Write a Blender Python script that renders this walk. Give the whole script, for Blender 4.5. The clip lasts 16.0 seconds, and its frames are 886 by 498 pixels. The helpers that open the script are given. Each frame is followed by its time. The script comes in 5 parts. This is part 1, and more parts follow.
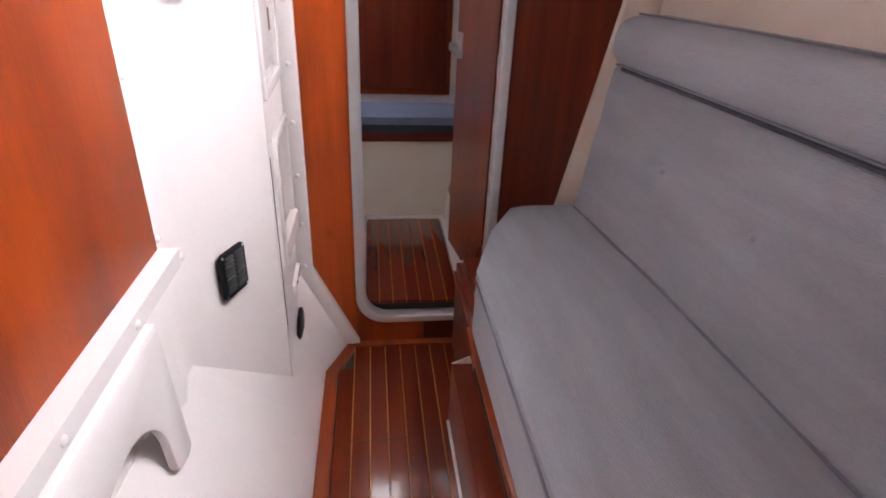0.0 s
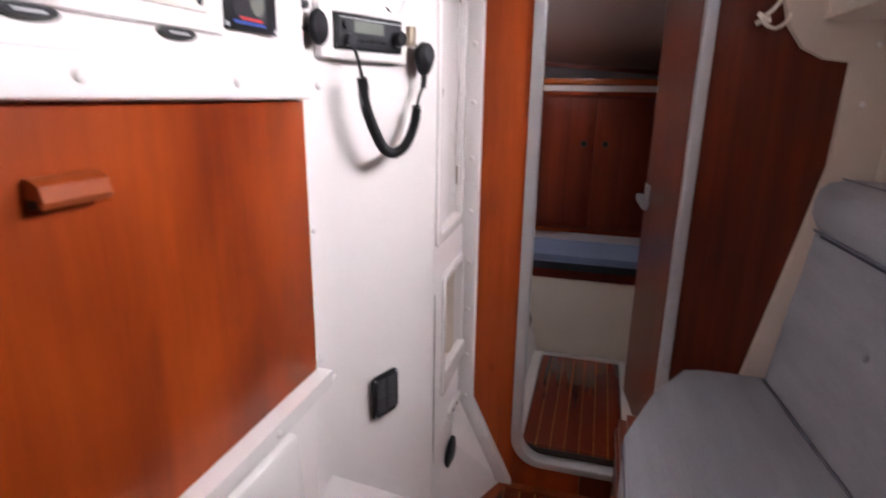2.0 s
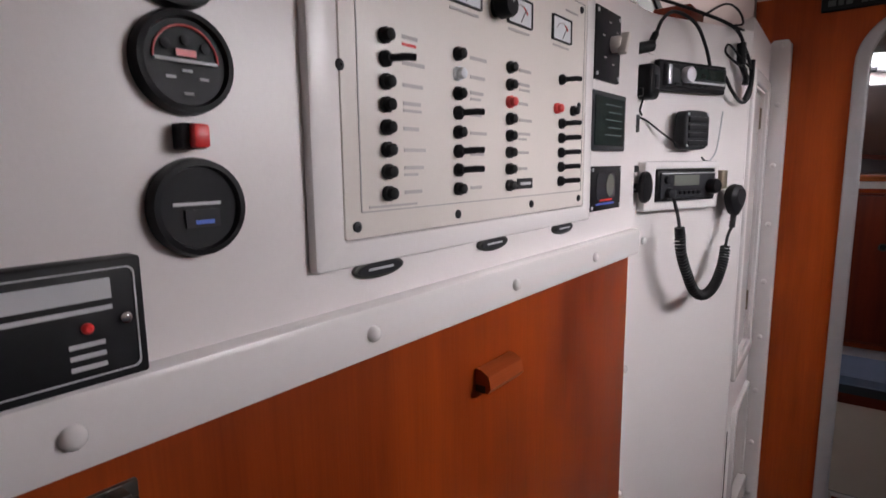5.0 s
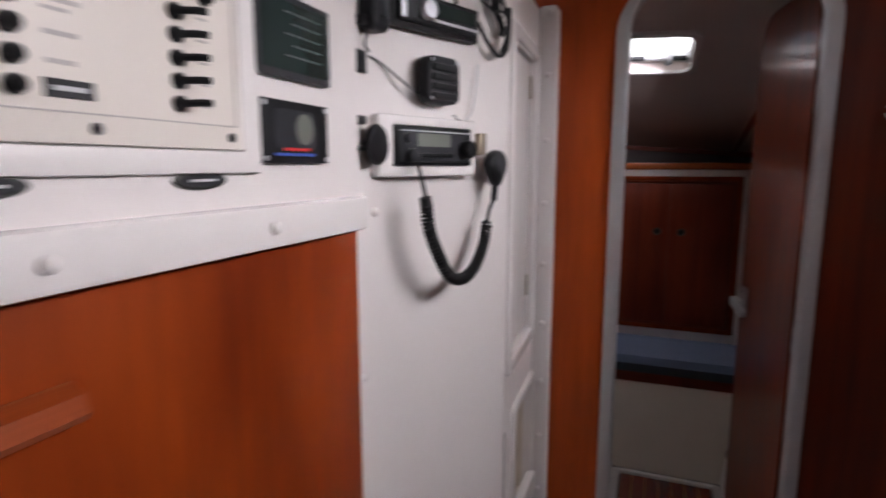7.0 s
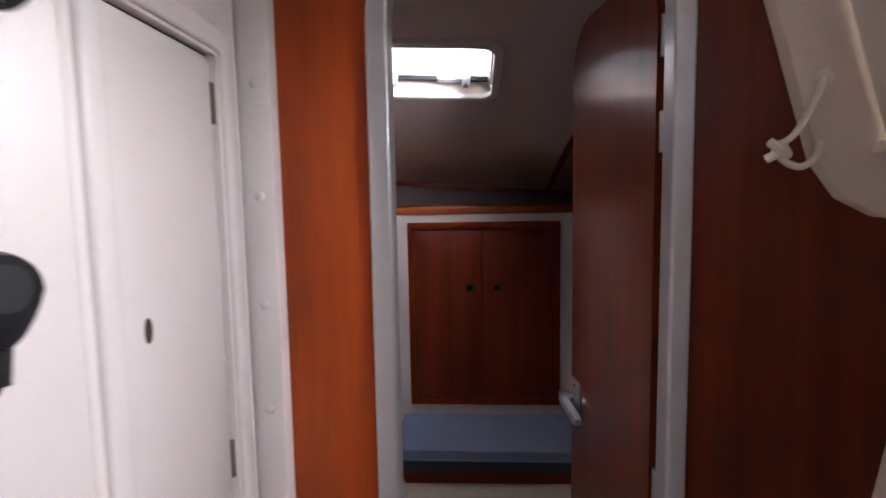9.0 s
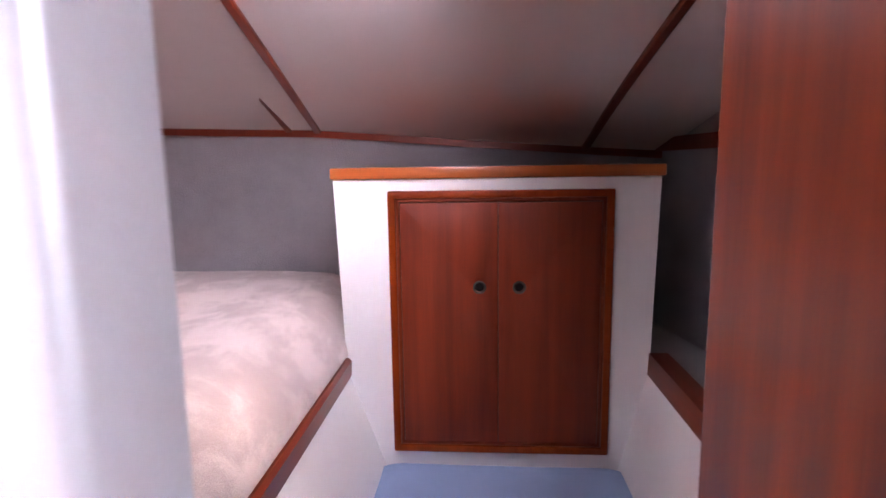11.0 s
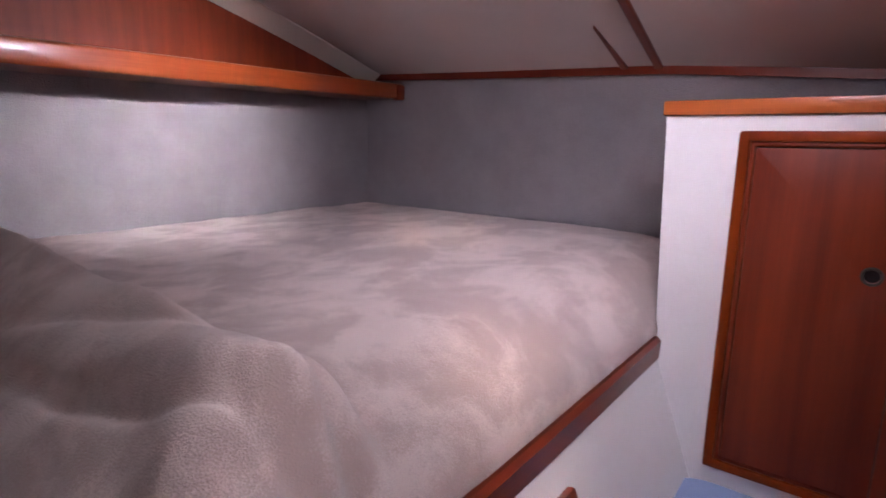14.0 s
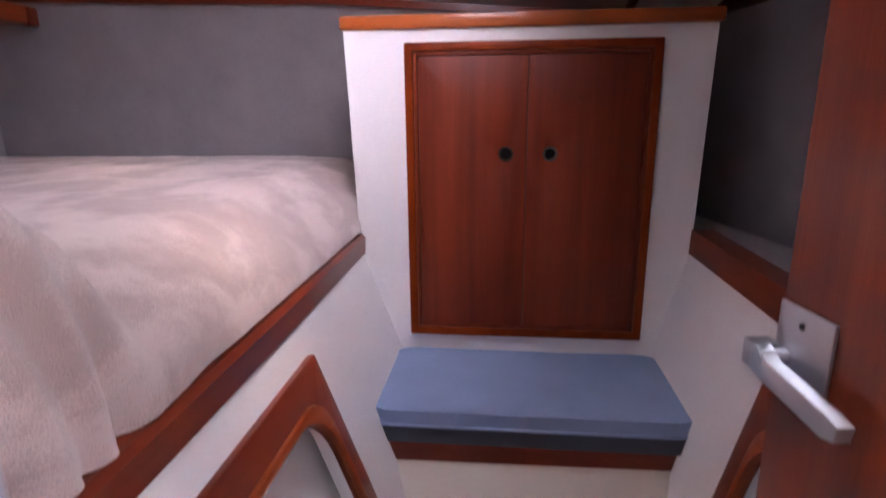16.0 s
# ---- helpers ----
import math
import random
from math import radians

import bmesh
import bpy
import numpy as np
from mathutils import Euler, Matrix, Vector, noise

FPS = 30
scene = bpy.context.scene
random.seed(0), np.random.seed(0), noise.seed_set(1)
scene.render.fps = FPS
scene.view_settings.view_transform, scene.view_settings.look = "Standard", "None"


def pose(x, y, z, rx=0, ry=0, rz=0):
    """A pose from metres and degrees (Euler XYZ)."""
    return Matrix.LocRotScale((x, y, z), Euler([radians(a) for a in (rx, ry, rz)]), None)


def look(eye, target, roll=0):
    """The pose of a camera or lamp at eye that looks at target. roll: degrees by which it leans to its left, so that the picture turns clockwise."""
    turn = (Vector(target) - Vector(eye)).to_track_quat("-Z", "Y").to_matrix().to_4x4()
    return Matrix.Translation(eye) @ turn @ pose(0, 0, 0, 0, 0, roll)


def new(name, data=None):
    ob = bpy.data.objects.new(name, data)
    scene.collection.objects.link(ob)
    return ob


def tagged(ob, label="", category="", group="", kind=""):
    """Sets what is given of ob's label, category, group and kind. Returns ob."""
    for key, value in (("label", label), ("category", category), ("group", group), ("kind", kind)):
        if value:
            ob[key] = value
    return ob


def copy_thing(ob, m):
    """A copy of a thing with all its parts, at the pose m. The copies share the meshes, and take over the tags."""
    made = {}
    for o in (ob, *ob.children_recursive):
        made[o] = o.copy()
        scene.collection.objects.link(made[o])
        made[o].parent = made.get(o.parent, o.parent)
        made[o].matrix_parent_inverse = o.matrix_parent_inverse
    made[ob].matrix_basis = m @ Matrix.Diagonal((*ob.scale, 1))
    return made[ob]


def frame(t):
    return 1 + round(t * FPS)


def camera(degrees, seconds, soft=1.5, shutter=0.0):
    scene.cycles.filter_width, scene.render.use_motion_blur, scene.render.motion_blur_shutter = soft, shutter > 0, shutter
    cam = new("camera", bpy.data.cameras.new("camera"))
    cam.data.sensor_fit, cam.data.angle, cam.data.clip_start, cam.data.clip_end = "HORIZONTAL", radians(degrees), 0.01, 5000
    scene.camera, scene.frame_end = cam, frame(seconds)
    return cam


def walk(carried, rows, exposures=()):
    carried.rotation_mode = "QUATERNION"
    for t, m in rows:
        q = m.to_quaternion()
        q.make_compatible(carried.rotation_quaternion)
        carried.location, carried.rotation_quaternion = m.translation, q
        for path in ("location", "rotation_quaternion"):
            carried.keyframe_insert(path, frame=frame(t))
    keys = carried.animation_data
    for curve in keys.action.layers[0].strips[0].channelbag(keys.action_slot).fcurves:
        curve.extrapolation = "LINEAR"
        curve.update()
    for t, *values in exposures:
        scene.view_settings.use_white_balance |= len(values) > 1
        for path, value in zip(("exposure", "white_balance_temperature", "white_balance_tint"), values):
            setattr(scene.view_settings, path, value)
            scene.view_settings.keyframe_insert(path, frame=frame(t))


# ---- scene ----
cam = camera(77.5, 16.0, soft=1.6, shutter=0.5)
PATH = [
    (0, (0.409, -1.572, 1.177), (0.653, 0.188, 0.258), 2.6),
    (0.5, (0.457, -1.532, 1.153), (0.539, 0.279, 0.309), 1.8),
    (1, (0.493, -1.454, 1.125), (0.330, 0.446, 0.522), 0.5),
    (1.5, (0.506, -1.499, 1.179), (0.195, 0.379, 0.564), -0.1),
    (2, (0.545, -1.593, 1.255), (0.026, 0.263, 0.720), 0.9),
    (2.5, (0.530, -1.663, 1.324), (-0.190, 0.156, 0.905), -0.4),
    (3, (0.481, -1.717, 1.397), (-0.421, 0.044, 1.098), -0.8),
    (3.5, (0.441, -1.741, 1.432), (-0.615, -0.062, 1.177), -0.9),
    (3.7, (0.433, -1.739, 1.442), (-0.687, -0.100, 1.201), -1.2),
    (6, (0.394, -1.670, 1.350), (-0.823, -0.116, 1.023), -0.8),
    (6.5, (0.419, -1.546, 1.332), (-0.610, 0.139, 1.013), -0.1),
    (7, (0.452, -1.418, 1.331), (-0.260, 0.427, 1.034), 0.0),
    (7.5, (0.420, -1.255, 1.353), (0.142, 0.714, 1.133), 0.0),
    (8, (0.421, -1.112, 1.390), (0.323, 0.877, 1.200), -0.6),
    (8.5, (0.480, -0.943, 1.410), (0.325, 1.043, 1.237), -1.0),
    (9, (0.500, -0.795, 1.393), (0.367, 1.190, 1.194), -1.0),
    (9.2, (0.497, -0.718, 1.380), (0.421, 1.270, 1.170), -1.0),
    (11.3, (0.466, -0.064, 1.339), (0.290, 1.899, 1.000), -0.8),
    (11.5, (0.467, -0.030, 1.333), (0.168, 1.910, 0.950), -1.1),
    (12, (0.480, 0.035, 1.304), (-0.213, 1.864, 0.885), -0.9),
    (12.5, (0.470, 0.061, 1.276), (-0.545, 1.737, 0.875), -1.3),
    (13, (0.445, 0.059, 1.263), (-0.767, 1.605, 0.888), -1.5),
    (13.5, (0.437, 0.058, 1.265), (-0.824, 1.564, 0.886), 0.4),
    (14, (0.443, 0.070, 1.265), (-0.759, 1.620, 0.871), 0.7),
    (14.5, (0.465, 0.065, 1.268), (-0.553, 1.732, 0.838), 0.6),
    (15, (0.477, 0.036, 1.271), (-0.202, 1.869, 0.849), -0.6),
    (15.5, (0.468, -0.011, 1.217), (0.134, 1.920, 0.814), -0.9),
    (16, (0.450, -0.036, 1.141), (0.247, 1.891, 0.647), -0.6),
]
walk(cam, [(t, look(eye, target, roll)) for t, eye, target, roll in PATH],
     exposures=[(0, 1.12, 6500, 10), (0.5, 0.95, 6500, 10), (1.0, 0.8, 6500, 10), (2.0, 0.45, 6500, 10), (2.5, 0.2, 6500, 9), (3.0, 0.08, 6500, 9), (3.7, -0.15, 6500, 9), (6.0, -0.6, 6500, 9), (7.2, -0.55, 6500, 9), (8.2, -0.1, 6500, 9), (9.2, 0.1, 6500, 9), (11.3, 2.05, 6000, 20), (12.5, 1.8, 6000, 20), (14.0, 1.27, 6000, 20), (14.5, 1.33, 6000, 20), (16.0, 1.55, 6000, 20)])

# ---- world and large lights ----
world = bpy.data.worlds.new("sky")
scene.world = world
world.use_nodes = True
wn = world.node_tree
sky = wn.nodes.new("ShaderNodeTexSky")
sky.sky_type, sky.sun_disc = "NISHITA", False
sky.sun_elevation, sky.sun_rotation = radians(50), radians(120)
wn.links.new(sky.outputs[0], wn.nodes["Background"].inputs[0])
wn.nodes["Background"].inputs[1].default_value = 0.08


def area_lamp(name, eye, target, sx, sy, watts, colour, spread=180):
    data = bpy.data.lights.new(name, "AREA")
    data.shape, data.size, data.size_y, data.energy, data.color = "RECTANGLE", sx, sy, watts, colour
    data.spread = radians(spread)
    ob = new(name, data)
    ob.matrix_world = look(eye, target)
    return ob


# daylight that enters by the deck hatch and the hull window
area_lamp("hatch_daylight", (0.33, 0.70, 1.700), (-0.42, 1.48, 0.98), 0.34, 0.20, 1.5, (0.99, 0.92, 1.0), 114)
area_lamp("hatch_beam", (0.22, 0.66, 1.700), (-1.24, 0.86, 1.24), 0.05, 0.05, 0.95, (1.0, 0.95, 0.95), 41)
# narrow warm lamps added in the hatch to throw two patches on the blanket
area_lamp("warm_patch_far", (0.26, 0.74, 1.700), (-0.53, 1.27, 1.02), 0.09, 0.09, 0.055, (1.0, 0.76, 0.56), 22)
area_lamp("warm_patch_near", (0.26, 0.74, 1.700), (0.09, 0.72, 0.93), 0.12, 0.08, 0.040, (1.0, 0.76, 0.58), 26)
area_lamp("window_daylight", (1.75, -0.65, 2.20), (0.75, -0.85, 1.45), 1.4, 1.3, 108.0, (1.0, 0.93, 0.965))
# added fill lamps that brighten the settee; no opening stands behind them
area_lamp("aft_fill", (0.45, -2.45, 1.95), (0.6, -1.5, 0.8), 0.8, 0.6, 0.95, (0.98, 0.93, 1.0))
area_lamp("port_fill", (-0.75, -1.1, 1.95), (0.8, -1.1, 1.0), 1.2, 0.3, 3.6, (0.98, 0.94, 1.0))


# ---- materials ----
def material(name, colour, rough=0.5, metal=0.0, spec=0.5, vary=0.12, scale=8.0, fine=120.0, bump=0.05, coat=0.0, sheen=0.0, stretch=(1, 1, 1), dark=None, ends=(0.4, 1.0), distort=0.0):
    """Two scales of variation, a slow stain and a fine grain, over one base colour."""
    m = bpy.data.materials.new(name)
    m.use_nodes = True
    nt = m.node_tree
    b = nt.nodes["Principled BSDF"]
    b.inputs["Roughness"].default_value, b.inputs["Metallic"].default_value = rough, metal
    b.inputs["Specular IOR Level"].default_value = spec
    b.inputs["Coat Weight"].default_value, b.inputs["Coat Roughness"].default_value = coat, 0.12
    b.inputs["Sheen Weight"].default_value = sheen
    tc = nt.nodes.new("ShaderNodeTexCoord")
    mp = nt.nodes.new("ShaderNodeMapping")
    mp.inputs["Scale"].default_value = stretch
    nt.links.new(tc.outputs["Object"], mp.inputs["Vector"])
    info = nt.nodes.new("ShaderNodeObjectInfo")
    add = nt.nodes.new("ShaderNodeVectorMath")
    add.operation = "ADD"
    mul = nt.nodes.new("ShaderNodeMath")
    mul.operation, mul.inputs[1].default_value = "MULTIPLY", 17.0
    nt.links.new(info.outputs["Random"], mul.inputs[0])
    nt.links.new(mp.outputs[0], add.inputs[0])
    nt.links.new(mul.outputs[0], add.inputs[1])
    slow, grain = nt.nodes.new("ShaderNodeTexNoise"), nt.nodes.new("ShaderNodeTexNoise")
    slow.inputs["Scale"].default_value, slow.inputs["Detail"].default_value = scale, 4
    grain.inputs["Scale"].default_value, grain.inputs["Detail"].default_value = fine, 3
    slow.inputs["Distortion"].default_value, slow.inputs["Roughness"].default_value = distort, 0.6
    for n in (slow, grain):
        nt.links.new(add.outputs[0], n.inputs["Vector"])
    mix = nt.nodes.new("ShaderNodeMath")
    mix.operation, mix.inputs[1].default_value = "MULTIPLY_ADD", 0.4
    nt.links.new(grain.outputs[0], mix.inputs[0])
    nt.links.new(slow.outputs[0], mix.inputs[2])
    ramp = nt.nodes.new("ShaderNodeMapRange")
    ramp.inputs["From Min"].default_value, ramp.inputs["From Max"].default_value = ends
    nt.links.new(mix.outputs[0], ramp.inputs["Value"])
    col = nt.nodes.new("ShaderNodeMix")
    col.data_type = "RGBA"
    low = dark or tuple(c * (1 - vary) for c in colour)
    high = tuple(min(1, c * (1 + vary)) for c in colour)
    col.inputs["A"].default_value, col.inputs["B"].default_value = (*low, 1), (*high, 1)
    nt.links.new(ramp.outputs[0], col.inputs["Factor"])
    nt.links.new(col.outputs["Result"], b.inputs["Base Color"])
    if bump:
        bp = nt.nodes.new("ShaderNodeBump")
        bp.inputs["Strength"].default_value, bp.inputs["Distance"].default_value = bump, 0.004
        nt.links.new(grain.outputs[0], bp.inputs["Height"])
        nt.links.new(bp.outputs[0], b.inputs["Normal"])
    return m


def wood(name, colour, dark, axis=2, rough=0.3, coat=0.5, figure=0.45, knots=0.0, polish=0.14, spec=0.3):
    """Varnished veneer: long pores and streaks along the grain over broad golden figure, and a few small knots."""
    m = bpy.data.materials.new(name)
    m.use_nodes = True
    nt = m.node_tree
    b = nt.nodes["Principled BSDF"]
    b.inputs["Specular IOR Level"].default_value = spec
    b.inputs["Coat Weight"].default_value, b.inputs["Coat Roughness"].default_value = coat, polish
    tc, info = nt.nodes.new("ShaderNodeTexCoord"), nt.nodes.new("ShaderNodeObjectInfo")
    shift = nt.nodes.new("ShaderNodeVectorMath")
    shift.operation = "MULTIPLY_ADD"
    shift.inputs[1].default_value = (11.0, 7.0, 5.0)
    nt.links.new(info.outputs["Random"], shift.inputs[0])
    nt.links.new(tc.outputs["Object"], shift.inputs[2])

    def layer(across, along, detail, distort=0.0):
        mp = nt.nodes.new("ShaderNodeMapping")
        scale = [across] * 3
        scale[axis] = along
        mp.inputs["Scale"].default_value = scale
        n = nt.nodes.new("ShaderNodeTexNoise")
        n.inputs["Scale"].default_value, n.inputs["Detail"].default_value, n.inputs["Distortion"].default_value = 1.0, detail, distort
        nt.links.new(shift.outputs[0], mp.inputs["Vector"])
        nt.links.new(mp.outputs[0], n.inputs["Vector"])
        return n.outputs[0]

    def math_node(op, *values):
        n = nt.nodes.new("ShaderNodeMath")
        n.operation = op
        for k, v in enumerate(values):
            if isinstance(v, float):
                n.inputs[k].default_value = v
            else:
                nt.links.new(v, n.inputs[k])
        return n.outputs[0]

    broad, streak, pore = layer(6.0, 1.8, 3, 0.6), layer(34.0, 1.3, 4), layer(420.0, 14.0, 2)
    total = math_node("MULTIPLY", broad, figure)
    total = math_node("MULTIPLY_ADD", streak, 1.0 - figure, total)
    total = math_node("MULTIPLY_ADD", pore, 0.14, total)
    ramp = nt.nodes.new("ShaderNodeMapRange")
    ramp.inputs["From Min"].default_value, ramp.inputs["From Max"].default_value = 0.36, 0.74
    nt.links.new(total, ramp.inputs["Value"])
    factor = ramp.outputs[0]
    if knots:
        vor = nt.nodes.new("ShaderNodeTexVoronoi")
        vor.inputs["Scale"].default_value = 3.2
        nt.links.new(shift.outputs[0], vor.inputs["Vector"])
        spot = nt.nodes.new("ShaderNodeMapRange")
        spot.inputs["From Min"].default_value, spot.inputs["From Max"].default_value = 0.015, 0.07
        spot.inputs["To Min"].default_value = 1.0 - knots
        nt.links.new(vor.outputs["Distance"], spot.inputs["Value"])
        factor = math_node("MULTIPLY", factor, spot.outputs[0])
    col = nt.nodes.new("ShaderNodeMix")
    col.data_type = "RGBA"
    col.inputs["A"].default_value = (*dark, 1)
    col.inputs["B"].default_value = (*(c * 1.2 for c in colour), 1)
    nt.links.new(factor, col.inputs["Factor"])
    nt.links.new(col.outputs["Result"], b.inputs["Base Color"])
    gloss = nt.nodes.new("ShaderNodeMapRange")
    gloss.inputs["To Min"].default_value, gloss.inputs["To Max"].default_value = rough - 0.05, rough + 0.09
    nt.links.new(streak, gloss.inputs["Value"])
    nt.links.new(gloss.outputs[0], b.inputs["Roughness"])
    bp = nt.nodes.new("ShaderNodeBump")
    bp.inputs["Strength"].default_value, bp.inputs["Distance"].default_value = 0.10, 0.002
    nt.links.new(math_node("MULTIPLY_ADD", streak, 0.8, pore), bp.inputs["Height"])
    nt.links.new(bp.outputs[0], b.inputs["Normal"])
    return m


GELCOAT = material("white_gelcoat", (0.78, 0.74, 0.73), 0.32, vary=0.03, scale=3, fine=260, bump=0.04)
GLOSS_WHITE = material("white_gloss_paint", (0.80, 0.77, 0.76), 0.22, vary=0.03, scale=5, fine=200, bump=0.02)
PANEL_CREAM = material("cream_panel_plastic", (0.74, 0.69, 0.64), 0.38, vary=0.03, scale=6, fine=300, bump=0.02)
CREAM = material("cream_vinyl", (0.66, 0.58, 0.50), 0.55, vary=0.05, scale=4, fine=350, bump=0.08)
HEADLINER = material("headliner_vinyl", (0.62, 0.53, 0.50), 0.6, vary=0.05, scale=3, fine=400, bump=0.1)
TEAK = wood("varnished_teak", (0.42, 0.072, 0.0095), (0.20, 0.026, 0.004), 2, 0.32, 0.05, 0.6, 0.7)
TEAK_FRONT = wood("fall_front_teak", (0.230, 0.036, 0.0042), (0.118, 0.0145, 0.0022), 2, 0.40, 0.0, 0.65, 0.75, spec=0.12)
TEAK_H = wood("varnished_teak_along", (0.29, 0.058, 0.013), (0.16, 0.026, 0.006), 1, 0.3, 0.35)
TEAK_X = wood("varnished_teak_across", (0.40, 0.10, 0.022), (0.22, 0.04, 0.008), 0, 0.3, 0.35)
MAHOGANY = wood("dark_varnished_mahogany", (0.175, 0.025, 0.006), (0.095, 0.011, 0.003), 2, 0.48, 0.0, 0.5)
# bulkhead veneer right of the doorway, with its shade put into the colour
SHADED_VENEER = wood("shaded_bulkhead_veneer", (0.13, 0.018, 0.004), (0.055, 0.007, 0.002), 2, 0.33, 0.12, 0.4)
MAHOGANY_DOOR = wood("glossy_door_mahogany", (0.19, 0.030, 0.008), (0.09, 0.011, 0.004), 2, 0.30, 0.45, 0.4)
MAHOGANY_H = wood("dark_mahogany_along", (0.19, 0.032, 0.012), (0.10, 0.014, 0.006), 1, 0.3, 0.3)
MAHOGANY_X = wood("dark_mahogany_across", (0.19, 0.032, 0.012), (0.10, 0.014, 0.006), 0, 0.3, 0.3)
FLOOR = wood("floor_teak", (0.17, 0.029, 0.010), (0.10, 0.014, 0.005), 1, 0.16, 0.9, 0.65, 0.0, 0.07)
HOLLY = wood("holly_strip", (0.44, 0.16, 0.045), (0.30, 0.09, 0.025), 1, 0.2, 0.6)
ALUMINIUM = material("anodised_aluminium", (0.58, 0.59, 0.61), 0.36, 0.6, vary=0.06, scale=20, fine=300, bump=0.03)
CHROME = material("chrome", (0.7, 0.7, 0.72), 0.12, 1.0, vary=0.03, bump=0.0)
PEWTER = material("dull_dark_metal", (0.07, 0.07, 0.065), 0.38, 0.8, vary=0.1, bump=0.03)
SATIN = material("satin_metal", (0.55, 0.56, 0.60), 0.32, 0.9, vary=0.05, bump=0.02)
FABRIC = material("blue_grey_fabric", (0.335, 0.36, 0.40), 0.85, spec=0.2, vary=0.17, scale=14, fine=420, bump=0.6, sheen=0.15, stretch=(1, 0.16, 1))
PIPING = material("blue_grey_piping", (0.20, 0.22, 0.26), 0.8, spec=0.2, vary=0.1, fine=400, bump=0.3)
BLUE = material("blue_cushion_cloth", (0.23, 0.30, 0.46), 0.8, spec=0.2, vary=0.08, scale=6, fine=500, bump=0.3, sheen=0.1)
BLUE_DARK = material("dark_slate_cloth", (0.07, 0.08, 0.10), 0.8, spec=0.2, vary=0.08, fine=500, bump=0.3)
CARPET = material("grey_lining_carpet", (0.29, 0.265, 0.275), 0.95, spec=0.1, vary=0.16, scale=6, fine=260, bump=1.0, sheen=0.2)
FLEECE = material("taupe_fleece", (0.575, 0.455, 0.415), 0.95, spec=0.08, vary=0.05, scale=7.0, fine=520, bump=0.6, sheen=0.3, dark=(0.425, 0.322, 0.288), ends=(0.62, 0.78), stretch=(1.15, 0.85, 1), distort=0.35)
BLACK = material("black_plastic", (0.014, 0.014, 0.016), 0.40, spec=0.12, vary=0.15, fine=300, bump=0.03)
RUBBER = material("black_rubber", (0.014, 0.014, 0.016), 0.6, spec=0.25, vary=0.1, fine=300, bump=0.05)
CHARCOAL = material("charcoal_plastic", (0.028, 0.029, 0.033), 0.40, spec=0.12, vary=0.12, fine=300, bump=0.03)
VENT_GREY = material("dark_grey_plastic", (0.055, 0.056, 0.060), 0.45, spec=0.2, vary=0.12, fine=300, bump=0.03)
FAINT_INK = material("faint_print", (0.085, 0.095, 0.095), 0.5, vary=0.05, bump=0.0)
DARK_GREEN = material("dark_green_screen", (0.02, 0.03, 0.028), 0.12, vary=0.1, bump=0.0)
LCD = material("grey_lcd", (0.16, 0.17, 0.15), 0.2, vary=0.05, bump=0.0)
RED = material("red_plastic", (0.65, 0.03, 0.03), 0.35, vary=0.08, bump=0.0)
BLUE_INK = material("blue_print", (0.04, 0.10, 0.45), 0.4, vary=0.05, bump=0.0)
GREEN = material("green_print", (0.03, 0.32, 0.12), 0.4, vary=0.05, bump=0.0)
YELLOW = material("yellow_print", (0.45, 0.40, 0.05), 0.4, vary=0.05, bump=0.0)
INK = material("grey_ink", (0.46, 0.43, 0.42), 0.6, vary=0.05, bump=0.0)
PALE_INK = material("pale_print", (0.55, 0.56, 0.58), 0.5, vary=0.05, bump=0.0)
METER_WHITE = material("meter_card", (0.72, 0.74, 0.76), 0.3, vary=0.03, bump=0.0)
BRASS = material("brass", (0.28, 0.235, 0.18), 0.4, 0.9, vary=0.08, bump=0.02)
ROPE = material("white_cord", (0.72, 0.66, 0.58), 0.85, vary=0.08, fine=600, bump=0.5)
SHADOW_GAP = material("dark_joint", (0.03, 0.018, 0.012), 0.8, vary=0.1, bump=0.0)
GREY_PANEL = material("grey_tinted_panel", (0.10, 0.10, 0.10), 0.25, vary=0.1, bump=0.0)


def lit(name, colour, strength):
    m = bpy.data.materials.new(name)
    m.use_nodes = True
    b = m.node_tree.nodes["Principled BSDF"]
    b.inputs["Base Color"].default_value = (*colour, 1)
    b.inputs["Emission Color"].default_value = (*colour, 1)
    b.inputs["Emission Strength"].default_value = strength
    return m


OVERCAST = lit("overcast_sky", (1.0, 1.0, 1.0), 3.6)
LED_RED = lit("red_led_digits", (0.5, 0.01, 0.01), 0.6)


def glass_material(name, tint=(0.95, 0.97, 1.0)):
    m = bpy.data.materials.new(name)
    m.use_nodes = True
    b = m.node_tree.nodes["Principled BSDF"]
    b.inputs["Base Color"].default_value = (*tint, 1)
    b.inputs["Roughness"].default_value, b.inputs["Transmission Weight"].default_value, b.inputs["IOR"].default_value = 0.02, 1.0, 1.04
    return m


GLASS = glass_material("hatch_acrylic")


# ---- shape helpers ----
def frame_matrix(origin, u, n):
    """Local (along, up, out) on a wall."""
    u, n = Vector(u).normalized(), Vector(n).normalized()
    v = n.cross(u)
    m = Matrix((u, v, n)).transposed().to_4x4()
    m.translation = origin
    return m


WALL_A = frame_matrix((0.080, 0, 0), (0, 1, 0), (1, 0, 0))
WALL_B = frame_matrix((0.054, -0.6955, 0), (0.105, 0.26, 0), (0.26, -0.105, 0))
WALL_C = frame_matrix((0.1665, 0, 0), (-0.04, 1, 0), (1, 0.04, 0))
AFT = frame_matrix((0, 0, 0), (1, 0, 0), (0, -1, 0))
EYE4 = Matrix.Identity(4)


